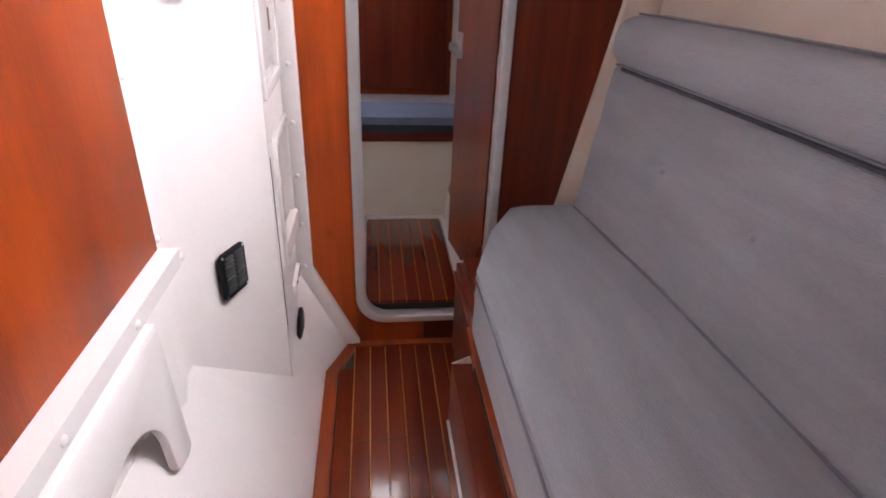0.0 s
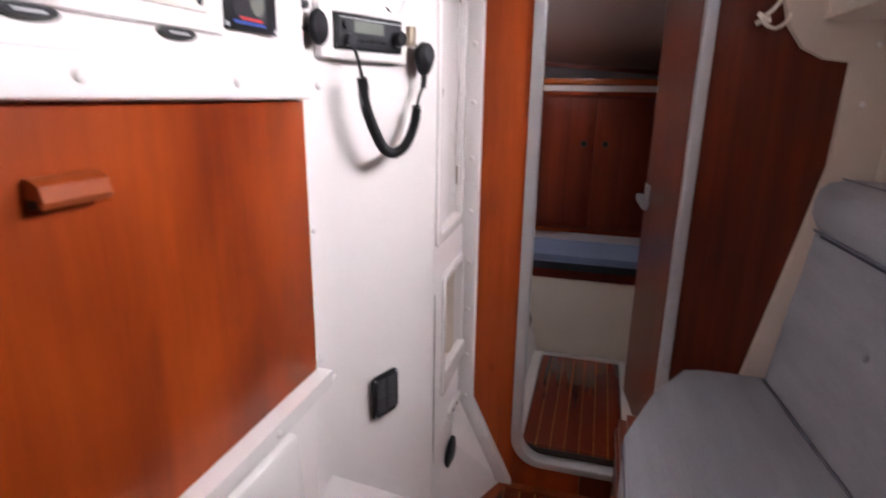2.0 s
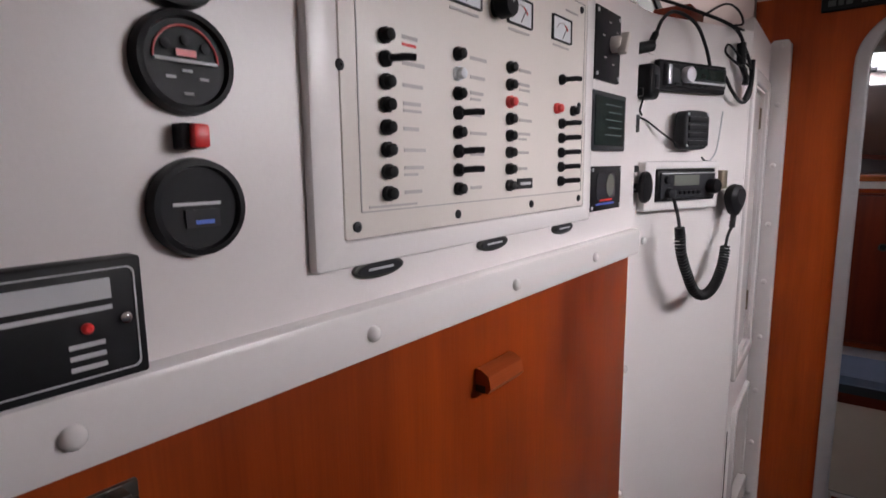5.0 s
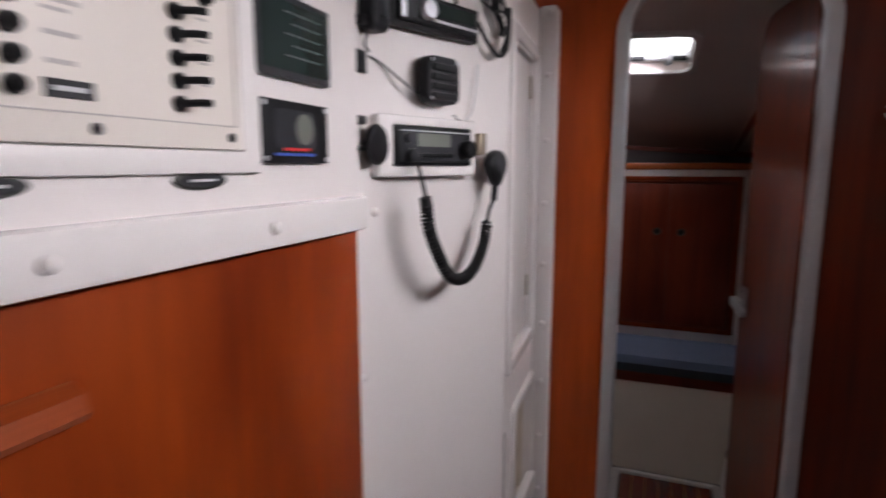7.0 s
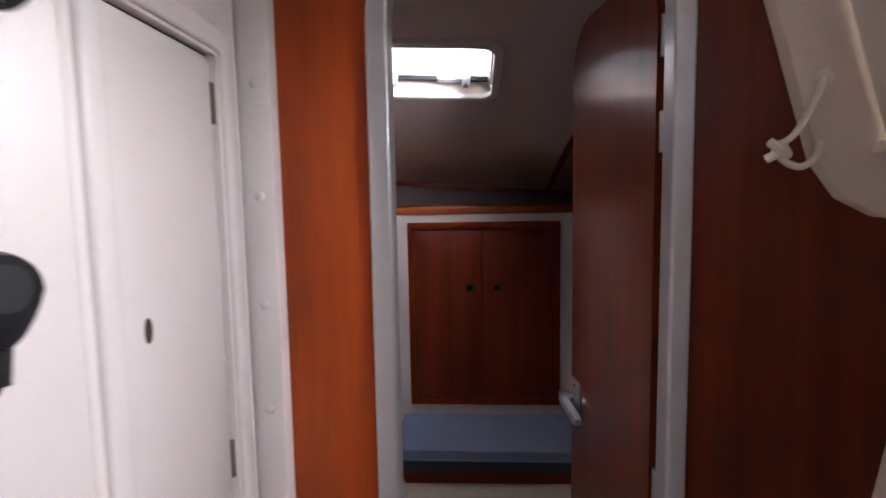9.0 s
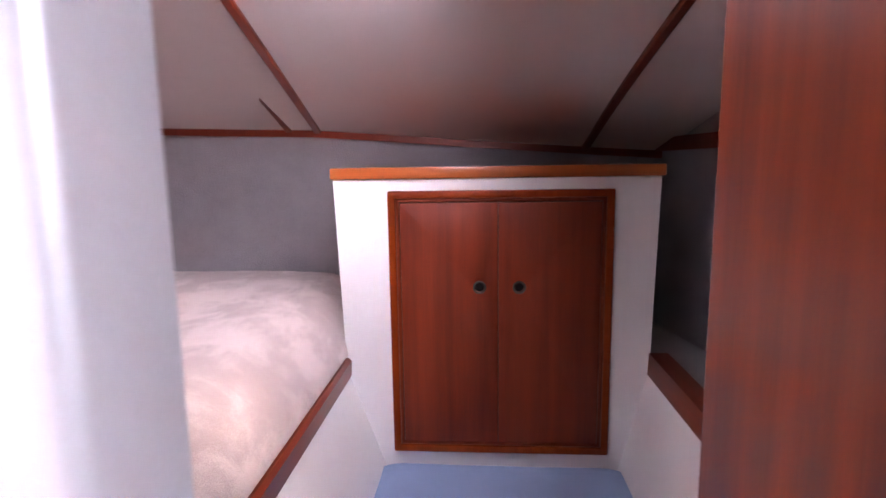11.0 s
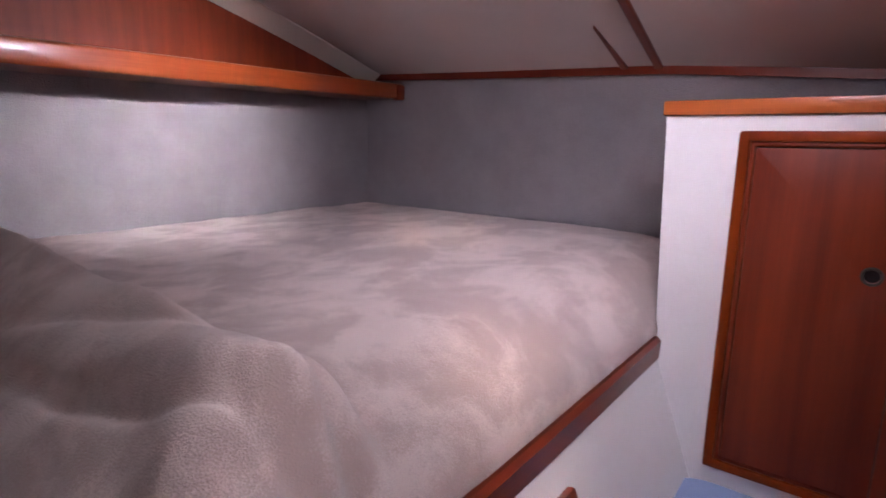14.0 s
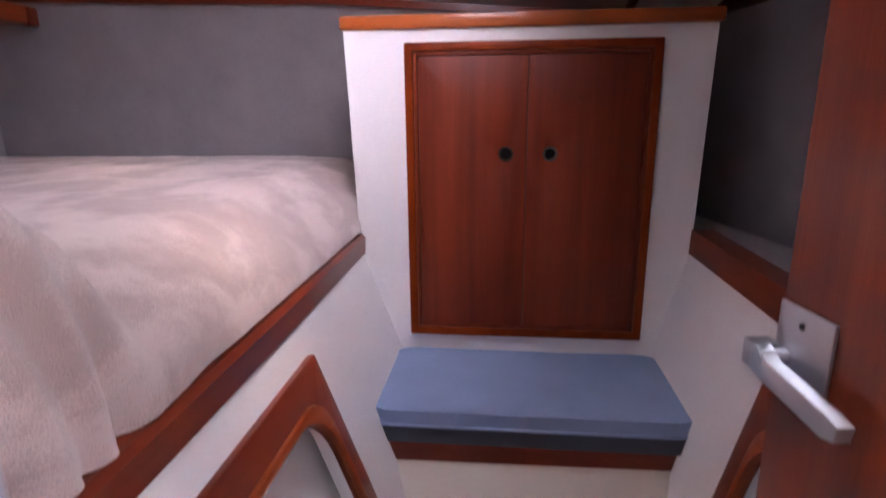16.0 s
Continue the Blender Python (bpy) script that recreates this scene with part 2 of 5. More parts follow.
SPACE = [Matrix.Identity(4)]  # the cabin is laid out on its own scale about the doorway


def thing(name, at, label, category, group="", kind=""):
    ob = new(name)
    ob.empty_display_size = 0.05
    ob.location = SPACE[0] @ Vector(at)
    return tagged(ob, label, category, group, kind)


def world_of(ob):
    p = Vector(ob.location)
    while ob.parent:
        ob = ob.parent
        p += Vector(ob.location)
    return p


def mesh_of(bm, name, mat, smooth=True, origin=(0, 0, 0)):
    bmesh.ops.recalc_face_normals(bm, faces=bm.faces)
    bmesh.ops.translate(bm, verts=bm.verts, vec=-Vector(origin))
    me = bpy.data.meshes.new(name)
    if smooth:
        for f in bm.faces:
            f.smooth = True
        for e in bm.edges:
            if len(e.link_faces) == 2 and e.calc_face_angle(0) > radians(38):
                e.smooth = False
    bm.to_mesh(me)
    bm.free()
    me.materials.append(mat)
    return me


def part(name, bm, mat, parent, label="", smooth=True):
    """One mesh object under a thing or a part; the bmesh is in world coordinates."""
    bm.transform(SPACE[0])
    ob = new(name, mesh_of(bm, name, mat, smooth, world_of(parent)))
    ob.parent = parent
    return tagged(ob, label)


def solid(name, bm, mat, label, category, group="", kind="", smooth=True):
    """A thing that is one mesh, with its origin at its base."""
    bm.transform(SPACE[0])
    xs = [v.co for v in bm.verts]
    at = Vector((sum(c.x for c in xs) / len(xs), sum(c.y for c in xs) / len(xs), min(c.z for c in xs)))
    ob = new(name, mesh_of(bm, name, mat, smooth, at))
    ob.location = at
    return tagged(ob, label, category, group, kind)


def rr(x0, y0, x1, y1, r=0.0, n=6):
    """A rectangle with rounded corners; r may be one radius or four, from the lower left round."""
    rs = r if isinstance(r, (tuple, list)) else (r,) * 4
    out = []
    for (cx, cy, sx, sy, a0), q in zip(((x0, y0, 1, 1, 180), (x1, y0, -1, 1, 270), (x1, y1, -1, -1, 0), (x0, y1, 1, -1, 90)), rs):
        if q <= 0:
            out.append((cx, cy))
            continue
        for k in range(n + 1):
            a = radians(a0 + 90 * k / n)
            out.append((cx + sx * q + q * math.cos(a), cy + sy * q + q * math.sin(a)))
    return out


def oval(cx, cy, rx, ry=None, n=24):
    ry = rx if ry is None else ry
    return [(cx + rx * math.cos(2 * math.pi * k / n), cy + ry * math.sin(2 * math.pi * k / n)) for k in range(n)]


def plate(outline, depth, m=EYE4, holes=(), base=0.0, bevel=0.0, seg=2):
    """A flat outline with holes, from base to base + depth along the frame's normal."""
    bm = bmesh.new()
    edges = []
    for loop in (outline, *holes):
        vs = [bm.verts.new((x, y, base)) for x, y in loop]
        edges += [bm.edges.new((vs[k], vs[(k + 1) % len(vs)])) for k in range(len(vs))]
    if holes:
        bmesh.ops.triangle_fill(bm, use_beauty=True, use_dissolve=False, edges=edges)
    else:
        bm.faces.new(vs)
    got = bmesh.ops.extrude_face_region(bm, geom=list(bm.faces))
    bmesh.ops.translate(bm, verts=[v for v in got["geom"] if isinstance(v, bmesh.types.BMVert)], vec=(0, 0, depth))
    if bevel:
        top = base + depth
        es = [e for e in bm.edges if all(abs(v.co.z - top) < 1e-6 for v in e.verts) and len(e.link_faces) == 2 and e.calc_face_angle(0) > 1]
        bmesh.ops.bevel(bm, geom=es, offset=bevel, segments=seg, affect="EDGES", profile=0.5)
    bm.transform(m)
    return bm


def box(x0, x1, y0, y1, z0, z1, bevel=0.0, seg=2, m=EYE4):
    bm = bmesh.new()
    bmesh.ops.create_cube(bm, size=1)
    bmesh.ops.transform(bm, matrix=Matrix.LocRotScale(((x0 + x1) / 2, (y0 + y1) / 2, (z0 + z1) / 2), None, (x1 - x0, y1 - y0, z1 - z0)), verts=bm.verts)
    if bevel:
        bmesh.ops.bevel(bm, geom=list(bm.edges), offset=bevel, segments=seg, affect="EDGES", profile=0.5)
    bm.transform(m)
    return bm


def prism(pts, a, b, axis="y"):
    """A polygon in the two other axes, run from a to b along one axis."""
    bm = bmesh.new()
    put = {"x": lambda p, t: (t, p[0], p[1]), "y": lambda p, t: (p[0], t, p[1]), "z": lambda p, t: (p[0], p[1], t)}[axis]
    lo, hi = ([bm.verts.new(put(p, t)) for p in pts] for t in (a, b))
    n = len(pts)
    bm.faces.new(lo)
    bm.faces.new(hi)
    for k in range(n):
        bm.faces.new((lo[k], lo[(k + 1) % n], hi[(k + 1) % n], hi[k]))
    return bm


def lathe(profile, m=EYE4, n=24):
    """Rings of (radius, height) round the frame's normal."""
    bm = bmesh.new()
    rings = [[bm.verts.new((r * math.cos(2 * math.pi * k / n), r * math.sin(2 * math.pi * k / n), h)) for k in range(n)] for r, h in profile]
    for a, b in zip(rings, rings[1:]):
        for k in range(n):
            bm.faces.new((a[k], a[(k + 1) % n], b[(k + 1) % n], b[k]))
    bm.faces.new(rings[0])
    bm.faces.new(rings[-1])
    bm.transform(m)
    return bm


def spline(pts, steps=8):
    """A smooth line through a few points."""
    p = [Vector(q) for q in pts]
    p = [2 * p[0] - p[1], *p, 2 * p[-1] - p[-2]]
    out = []
    for a, b, c, d in zip(p, p[1:], p[2:], p[3:]):
        for k in range(steps):
            t = k / steps
            out.append(0.5 * (2 * b + (c - a) * t + (2 * a - 5 * b + 4 * c - d) * t * t + (3 * b - a - 3 * c + d) * t ** 3))
    return [*out, p[-2]]


def tube(pts, r, n=8, m=EYE4, closed=False):
    """A round tube along a line of points."""
    bm = bmesh.new()
    pts = [Vector(q) for q in pts]
    rings, side = [], None
    for k, q in enumerate(pts):
        t = ((pts[(k + 1) % len(pts)] - pts[k - 1]) if closed else (pts[min(k + 1, len(pts) - 1)] - pts[max(k - 1, 0)])).normalized()
        side = (side - t * side.dot(t)).normalized() if side else t.orthogonal().normalized()
        up = t.cross(side)
        rings.append([bm.verts.new(q + r * (math.cos(2 * math.pi * j / n) * side + math.sin(2 * math.pi * j / n) * up)) for j in range(n)])
    for a, b in zip(rings, rings[1:] + (rings[:1] if closed else [])):
        for j in range(n):
            bm.faces.new((a[j], a[(j + 1) % n], b[(j + 1) % n], b[j]))
    if not closed:
        bm.faces.new(rings[0])
        bm.faces.new(rings[-1])
    bm.transform(m)
    return bm


def merge(*bms):
    out = bmesh.new()
    for b in bms:
        me = bpy.data.meshes.new("tmp")
        b.to_mesh(me)
        b.free()
        out.from_mesh(me)
        bpy.data.meshes.remove(me)
    return out


def at(m, x, y, z=0.0):
    """A frame moved along itself."""
    return m @ Matrix.Translation((x, y, z))


def on(m, x, y, z=0.0):
    return m @ Vector((x, y, z))

# ---- large structure: saloon ----
FLOOR_L, FLOOR_R = 0.250, 0.690
# inboard wall, upper part: straight run, angled facet, run to the bulkhead
B1 = Vector((0.181, -0.379))


def wall_strip(bm, plan, z0, z1, thick):
    """An upright wall along a line on the plan, with thickness behind it."""
    back = [(x - thick, y) for x, y in plan]
    for (ax, ay), (bx, by), (cx, cy), (dx, dy) in zip(plan, plan[1:], back, back[1:]):
        q = [bm.verts.new(c) for c in ((ax, ay, z0), (bx, by, z0), (bx, by, z1), (ax, ay, z1), (cx, cy, z0), (dx, dy, z0), (dx, dy, z1), (cx, cy, z1))]
        for f in ((0, 1, 2, 3), (7, 6, 5, 4), (3, 2, 6, 7), (4, 5, 1, 0), (0, 3, 7, 4), (2, 1, 5, 6)):
            bm.faces.new([q[k] for k in f])


wall_nav = thing("wall_inboard", (0.05, -1.2, 0), "white moulded gelcoat inboard wall carrying the navigation instruments", "wall", kind="structure")
bmA = plate(rr(-2.6, 1.245, -0.752, 1.66), -0.05, frame_matrix((0.072, 0, 0), (0, 1, 0), (1, 0, 0)))
part("panel", bmA, GELCOAT, wall_nav, smooth=False)
FACET = [(0.064, -0.753), (0.058, -0.72), (0.058, -0.69), (0.066, -0.645), (0.088, -0.588), (0.116, -0.526), (0.140, -0.470), tuple(B1)[:2]]
bmB = prism(FACET + [(x - 0.05, y) for x, y in FACET[::-1]], 0.10, 1.672, "z")
part("facet", bmB, GELCOAT, wall_nav)
bmC = plate(rr(-0.379, 0.10, -0.035, 1.70), -0.02, WALL_C, holes=[rr(-0.335, 0.935, -0.098, 1.572, 0.006, 2), rr(-0.275, 0.475, -0.055, 0.785, 0.02, 4)])
part("locker_front", bmC, GELCOAT, wall_nav, smooth=False)
part("pocket_back", plate(rr(-0.30, 0.45, -0.037, 0.81), 0.006, WALL_C, base=-0.075), CREAM, wall_nav, "cream inside of the open pocket", smooth=False)
part("coaming", box(0.045, 0.088, -2.6, -0.752, 1.246, 1.291, 0.006), GLOSS_WHITE, wall_nav, "raised white strip above the wooden front")
part("ledge", prism([(0.03, 0.700), (0.094, 0.722), (0.098, 0.756), (0.03, 0.756)], -2.6, -0.745), GLOSS_WHITE, wall_nav, "white ledge below the wooden front")
part("recess_end", prism([(0.046, -0.90), (0.066, -0.765), (0.064, -0.7535), (0.02, -0.7535), (0.02, -0.90)], 0.2, 0.705, "z"), GELCOAT, wall_nav, smooth=False)
part("recess_back", box(0.02, 0.045, -2.6, -0.69, 0.2, 0.71), GELCOAT, wall_nav, smooth=False)
# moulded slope from the wall's foot to the edge of the floor
slope = bmesh.new()
rows = [((0.046, -2.6, 0.50), (0.246, -2.6, 0)), ((0.046, -0.88, 0.50), (0.246, -0.88, 0)), ((0.058, -0.690, 0.475), (0.246, -0.70, 0)),
        ((0.183, -0.377, 0.175), (0.246, -0.377, 0)), ((0.175, -0.16, 0.24), (0.246, -0.158, 0)), ((0.168, -0.02, 0.31), (0.318, -0.004, 0.0))]
pairs = [[slope.verts.new(c) for c in r] for r in rows]
for a, b in zip(pairs, pairs[1:]):
    slope.faces.new((a[0], a[1], b[1], b[0]))
slope.faces.new([slope.verts.new(c) for c in ((0.183, -0.377, 0.175), (0.175, -0.16, 0.24), (0.168, -0.02, 0.31), (0.168, -0.02, 0.33), (0.183, -0.377, 0.33))])
got = bmesh.ops.extrude_face_region(slope, geom=list(slope.faces))
bmesh.ops.translate(slope, verts=[v for v in got["geom"] if isinstance(v, bmesh.types.BMVert)], vec=(-0.02, 0, -0.02))
part("moulded_slope", slope, GELCOAT, wall_nav, smooth=False)
part("top_shelf", box(-0.9, 0.066, -2.6, -0.02, 1.60, 1.645), GELCOAT, wall_nav, smooth=False)
part("pocket_back", box(0.110, 0.128, -0.345, -0.035, 0.3, 1.66), CREAM, wall_nav, smooth=False)
part("door_surround", plate(rr(-0.368, 0.902, -0.062, 1.604, 0.014), 0.009, WALL_C, holes=[rr(-0.338, 0.931, -0.094, 1.576, 0.008, 3)], bevel=0.005, seg=3), GLOSS_WHITE, wall_nav, "rounded white lip round the locker door")
part("pocket_side", box(0.100, 0.152, -0.056, -0.050, 0.46, 0.80), CREAM, wall_nav, smooth=False)
part("pocket_head", box(0.100, 0.150, -0.29, -0.04, 0.786, 0.795), CREAM, wall_nav, smooth=False)
part("pocket_floor", box(0.128, 0.150, -0.29, -0.04, 0.45, 0.474), CREAM, wall_nav, smooth=False)

# flange that joins the moulding to the bulkhead
flange = plate([(0.160, 0.02), (0.160, 0.33), (0.160, 1.70), (0.172, 1.712), (0.204, 1.712), (0.212, 1.700), (0.212, 0.305), (0.352, 0.012), (0.30, 0.012), (0.160, 0.29)][2:], 0.03, AFT, bevel=0.006)
solid("trim_flange", flange, GLOSS_WHITE, "white moulded flange bolted to the wooden bulkhead", "trim", kind="structure")

# forward bulkhead with the rounded doorway
DOOR_HOLE = rr(0.360, 0.096, 0.778, 1.753, (0.09, 0.09, 0.115, 0.115), 8)
bulkhead = thing("wall_forward", (0.6, 0.015, 0), "varnished teak bulkhead with a round-cornered doorway", "wall", kind="structure")
SHEET = 0.57  # the plain half and the half darkened for shade meet over the doorway's middle
lower_left, upper_left = DOOR_HOLE[:9], DOOR_HOLE[27:]
lower_right, upper_right = DOOR_HOLE[9:18], DOOR_HOLE[18:27]
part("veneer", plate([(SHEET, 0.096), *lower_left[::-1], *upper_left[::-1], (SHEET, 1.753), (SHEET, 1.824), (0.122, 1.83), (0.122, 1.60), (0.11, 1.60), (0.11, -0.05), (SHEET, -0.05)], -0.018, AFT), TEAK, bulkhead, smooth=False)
part("veneer", plate([(SHEET + 0.0005, 0.096), *lower_right, *upper_right, (SHEET + 0.0005, 1.753), (SHEET + 0.0005, 1.824), (1.30, 1.815), (1.30, -0.05), (SHEET + 0.0005, -0.05)], -0.018, AFT), SHADED_VENEER, bulkhead, "right half of the bulkhead, veneer coloured darker for shade", smooth=False)
part("forward_face", plate(rr(-1.35, -0.05, 1.5, 2.02), 0.004, frame_matrix((0, 0.0235, 0), (1, 0, 0), (0, -1, 0)), holes=[DOOR_HOLE]), GELCOAT, bulkhead, smooth=False)
part("side_fill", box(-1.6, 0.118, -0.012, 0.018, 1.0, 2.02), HEADLINER, bulkhead, smooth=False)
part("top_fill", box(0.123, 1.5, -0.002, 0.018, 1.82, 2.02), HEADLINER, bulkhead, smooth=False)
door_frame = plate(rr(0.343, 0.084, 0.794, 1.763, (0.10, 0.10, 0.13, 0.13), 10), 0.044, frame_matrix((0, 0.029, 0), (1, 0, 0), (0, -1, 0)),
                   holes=[rr(0.376, 0.110, 0.764, 1.743, (0.075, 0.075, 0.10, 0.10), 10)], bevel=0.006, seg=3)
solid("trim_door_frame", door_frame, ALUMINIUM, "dull aluminium frame round the doorway", "door frame", kind="structure")

# saloon ceiling, hull side, aft end, port side
solid("ceiling", box(0.10, 0.935, -3.0, -0.001, 1.835, 1.87), HEADLINER, "cream vinyl headliner over the passage", "ceiling", kind="structure", smooth=False)
solid("ceiling_saloon", box(-1.6, 0.10, -3.0, -0.015, 2.02, 2.05), HEADLINER, "cream vinyl headliner over the raised saloon", "ceiling", kind="structure", smooth=False)
hull = thing("wall_hull_side", (1.2, -1.4, 0), "cream lined hull side behind the settee", "wall", kind="structure")
part("lining", prism([(1.15, 0.0), (1.15, 0.5), (1.180, 0.93), (1.195, 1.20), (1.205, 1.44), (1.30, 1.44), (1.30, 0.0)], -3.0, -0.004), CREAM, hull, smooth=False)
WIN = frame_matrix((1.030, 0, 1.445), (0, -1, 0), (-0.95, 0, -0.30))
part("soffit", prism([(1.015, 1.437), (1.26, 1.437), (1.26, 1.452), (1.02, 1.452)], -3.0, -0.004), CREAM, hull, smooth=False)
win_bm = plate([(0.034, 0.0), (3.0, 0.0), (3.0, 0.42), (0.034, 0.42)], -0.03, WIN, holes=[rr(0.30, 0.085, 1.22, 0.30, 0.05)])
part("coach_side", win_bm, CREAM, hull, smooth=False)
part("stringer", box(1.185, 1.215, -3.0, -0.06, 1.395, 1.430, 0.004), MAHOGANY_H, hull, "dark wooden batten below the side deck")
window = thing("window_1", tuple(on(WIN, 0.72, 0.08)), "long hull window in a dark red wooden frame", "window", kind="structure")
part("window_frame", plate(rr(0.27, 0.055, 1.25, 0.33, 0.07), 0.014, WIN, holes=[rr(0.31, 0.095, 1.21, 0.29, 0.045)], bevel=0.004), MAHOGANY_H, window)
pane = part("pane", plate(rr(0.30, 0.085, 1.22, 0.30, 0.05), 0.004, WIN, base=-0.02), GLASS, window)
pane.visible_shadow = False
solid("wall_aft", box(-1.6, 1.6, -3.05, -3.0, -0.05, 2.05), GELCOAT, "plain white aft wall", "wall", kind="structure", smooth=False)
solid("wall_port", box(-1.65, -1.6, -3.05, 0.0, -0.05, 2.05), GELCOAT, "plain white port side wall of the saloon", "wall", kind="structure", smooth=False)
solid("backing", box(-1.6, 0.019, -3.0, -0.02, -0.05, 0.0), GELCOAT, "plain underfloor behind the inboard wall", "floor", kind="structure", smooth=False)
# cream flange of the hull side on the bulkhead, widening to a gusset under the deck
gusset = plate([(0.975, 0.50), (1.055, 0.915), (1.088, 1.10), (1.092, 1.345), (1.035, 1.352), (0.985, 1.378), (0.948, 1.428), (0.930, 1.488), (0.842, 1.775), (0.83, 1.834), (1.25, 1.834), (1.25, 0.50)],
               0.026, AFT, bevel=0.004)
solid("trim_gusset", gusset, CREAM, "cream moulded flange and gusset where the hull meets the bulkhead", "trim", kind="structure")

# floor of the passage
floor = thing("floor", (0.45, -1.2, 0), "glossy red-brown teak and holly sole of the passage", "floor", kind="structure")
part("subfloor", box(0.20, 1.3, -3.0, 0.03, -0.05, -0.012), SHADOW_GAP, floor, smooth=False)
edge_w = 0.034
border = bmesh.new()
outer = [(FLOOR_L - 0.004, -3.0), (FLOOR_L - 0.004, -0.158), (0.318, -0.003), (0.70, -0.003)]
inner = [(FLOOR_L + edge_w, -3.0), (FLOOR_L + edge_w, -0.175), (0.336, -0.032), (0.70, -0.032)]
for (a, b), (c, d) in zip(zip(outer, outer[1:]), zip(inner, inner[1:])):
    lo = [border.verts.new((*p, -0.012)) for p in (a, b, d, c)]
    hi = [border.verts.new((*p, 0.006)) for p in (a, b, d, c)]
    border.faces.new(hi)
    for k in range(4):
        border.faces.new((lo[k], lo[(k + 1) % 4], hi[(k + 1) % 4], hi[k]))
part("border", border, TEAK_H, floor, "teak edging of the sole", smooth=False)

# ---- large structure: forward cabin ----
PIVOT = Matrix.Translation((0.48, -0.95, 1.40))
CABIN = PIVOT @ Matrix.Scale(1.04, 4) @ PIVOT.inverted()
SPACE[0] = CABIN
SLOPE = 0.27
SIN, COS = SLOPE / math.hypot(1, SLOPE), 1 / math.hypot(1, SLOPE)
CAMBER = -0.048
ROOF = frame_matrix((0, 1.62, 1.466), (1, 0, CAMBER), Vector((1, 0, CAMBER)).cross(Vector((0, -COS, SIN))))  # along x; "up" runs aft; out is down


def roof_y(y):
    """Distance along the sloping ceiling for a place on the plan."""
    return (1.62 - y) / COS


DROOP = ((-1.35, -1.0, -0.5, -0.05, 0.25, 0.4, 0.8, 1.5), (0.018, 0.018, 0.012, 0.004, 0.013, 0.019, 0.030, 0.045))


def under(x, y):
    """A place on the headliner, which bends down towards its forward edge."""
    bend = min(1.0, max(0.0, (y - 0.95) / 0.65)) ** 2
    return (x, y, 1.466 + SLOPE * (1.62 - y) + CAMBER * x - bend * float(np.interp(x, *DROOP)))


ceil_aft = plate([(-1.35, roof_y(-0.012)), (1.5, roof_y(-0.012)), (1.5, roof_y(0.95)), (-1.35, roof_y(0.95))], -0.035, ROOF, holes=[rr(0.13, roof_y(0.530), 0.525, roof_y(0.780), 0.035)])
ceil_fore = bmesh.new()
lines = [[ceil_fore.verts.new(under(-1.35 + 2.85 * i / 38, 0.95 + 0.80 * j / 12)) for i in range(39)] for j in range(13)]
for a, b in zip(lines, lines[1:]):
    for i in range(38):
        ceil_fore.faces.new((a[i], a[i + 1], b[i + 1], b[i]))
got = bmesh.ops.extrude_face_region(ceil_fore, geom=list(ceil_fore.faces))
bmesh.ops.translate(ceil_fore, verts=[v for v in got["geom"] if isinstance(v, bmesh.types.BMVert)], vec=(0, 0, 0.035))
bmesh.ops.recalc_face_normals(ceil_fore, faces=ceil_fore.faces)
ceil_bm = merge(ceil_aft, ceil_fore)
solid("ceiling_cabin", ceil_bm, HEADLINER, "pinkish cream sloping headliner of the forward cabin", "ceiling", kind="structure", smooth=False)
solid("wall_cabin_forward", prism([(-1.4, 0.6), (1.4, 0.6), (1.4, 1.62), (-1.4, 1.62)], 1.622, 1.66), CARPET, "grey carpet-lined forward wall above the berth", "wall", kind="structure", smooth=False)
solid("wall_cabin_port", box(-1.24, -1.18, -0.012, 1.622, 0.5, 2.0), CARPET, "grey carpet-lined hull side beside the berth", "wall", kind="structure", smooth=False)
stb = bmesh.new()
wall_strip(stb, [(1.34, -0.012), (1.02, 1.622)], 0.5, 2.0, -0.05)
solid("wall_cabin_starboard", stb, CARPET, "grey carpet-lined hull side of the cabin", "wall", kind="structure", smooth=False)
SPACE[0] = EYE4
cab_floor = thing("floor_cabin", (0.54, 0.37, 0.14), "dark teak and holly sole of the forward cabin", "floor", kind="structure")
part("subfloor", box(0.30, 0.80, 0.03, 0.80, 0.10, 0.134), SHADOW_GAP, cab_floor, smooth=False)
part("white_edging", merge(box(0.332, 0.374, 0.030, 0.72, 0.12, 0.156, 0.004), box(0.700, 0.740, 0.030, 0.72, 0.12, 0.156, 0.004), box(0.352, 0.722, 0.704, 0.726, 0.12, 0.156, 0.004)), GLOSS_WHITE, cab_floor, "white painted edging round the sole")


SPACE[0] = CABIN


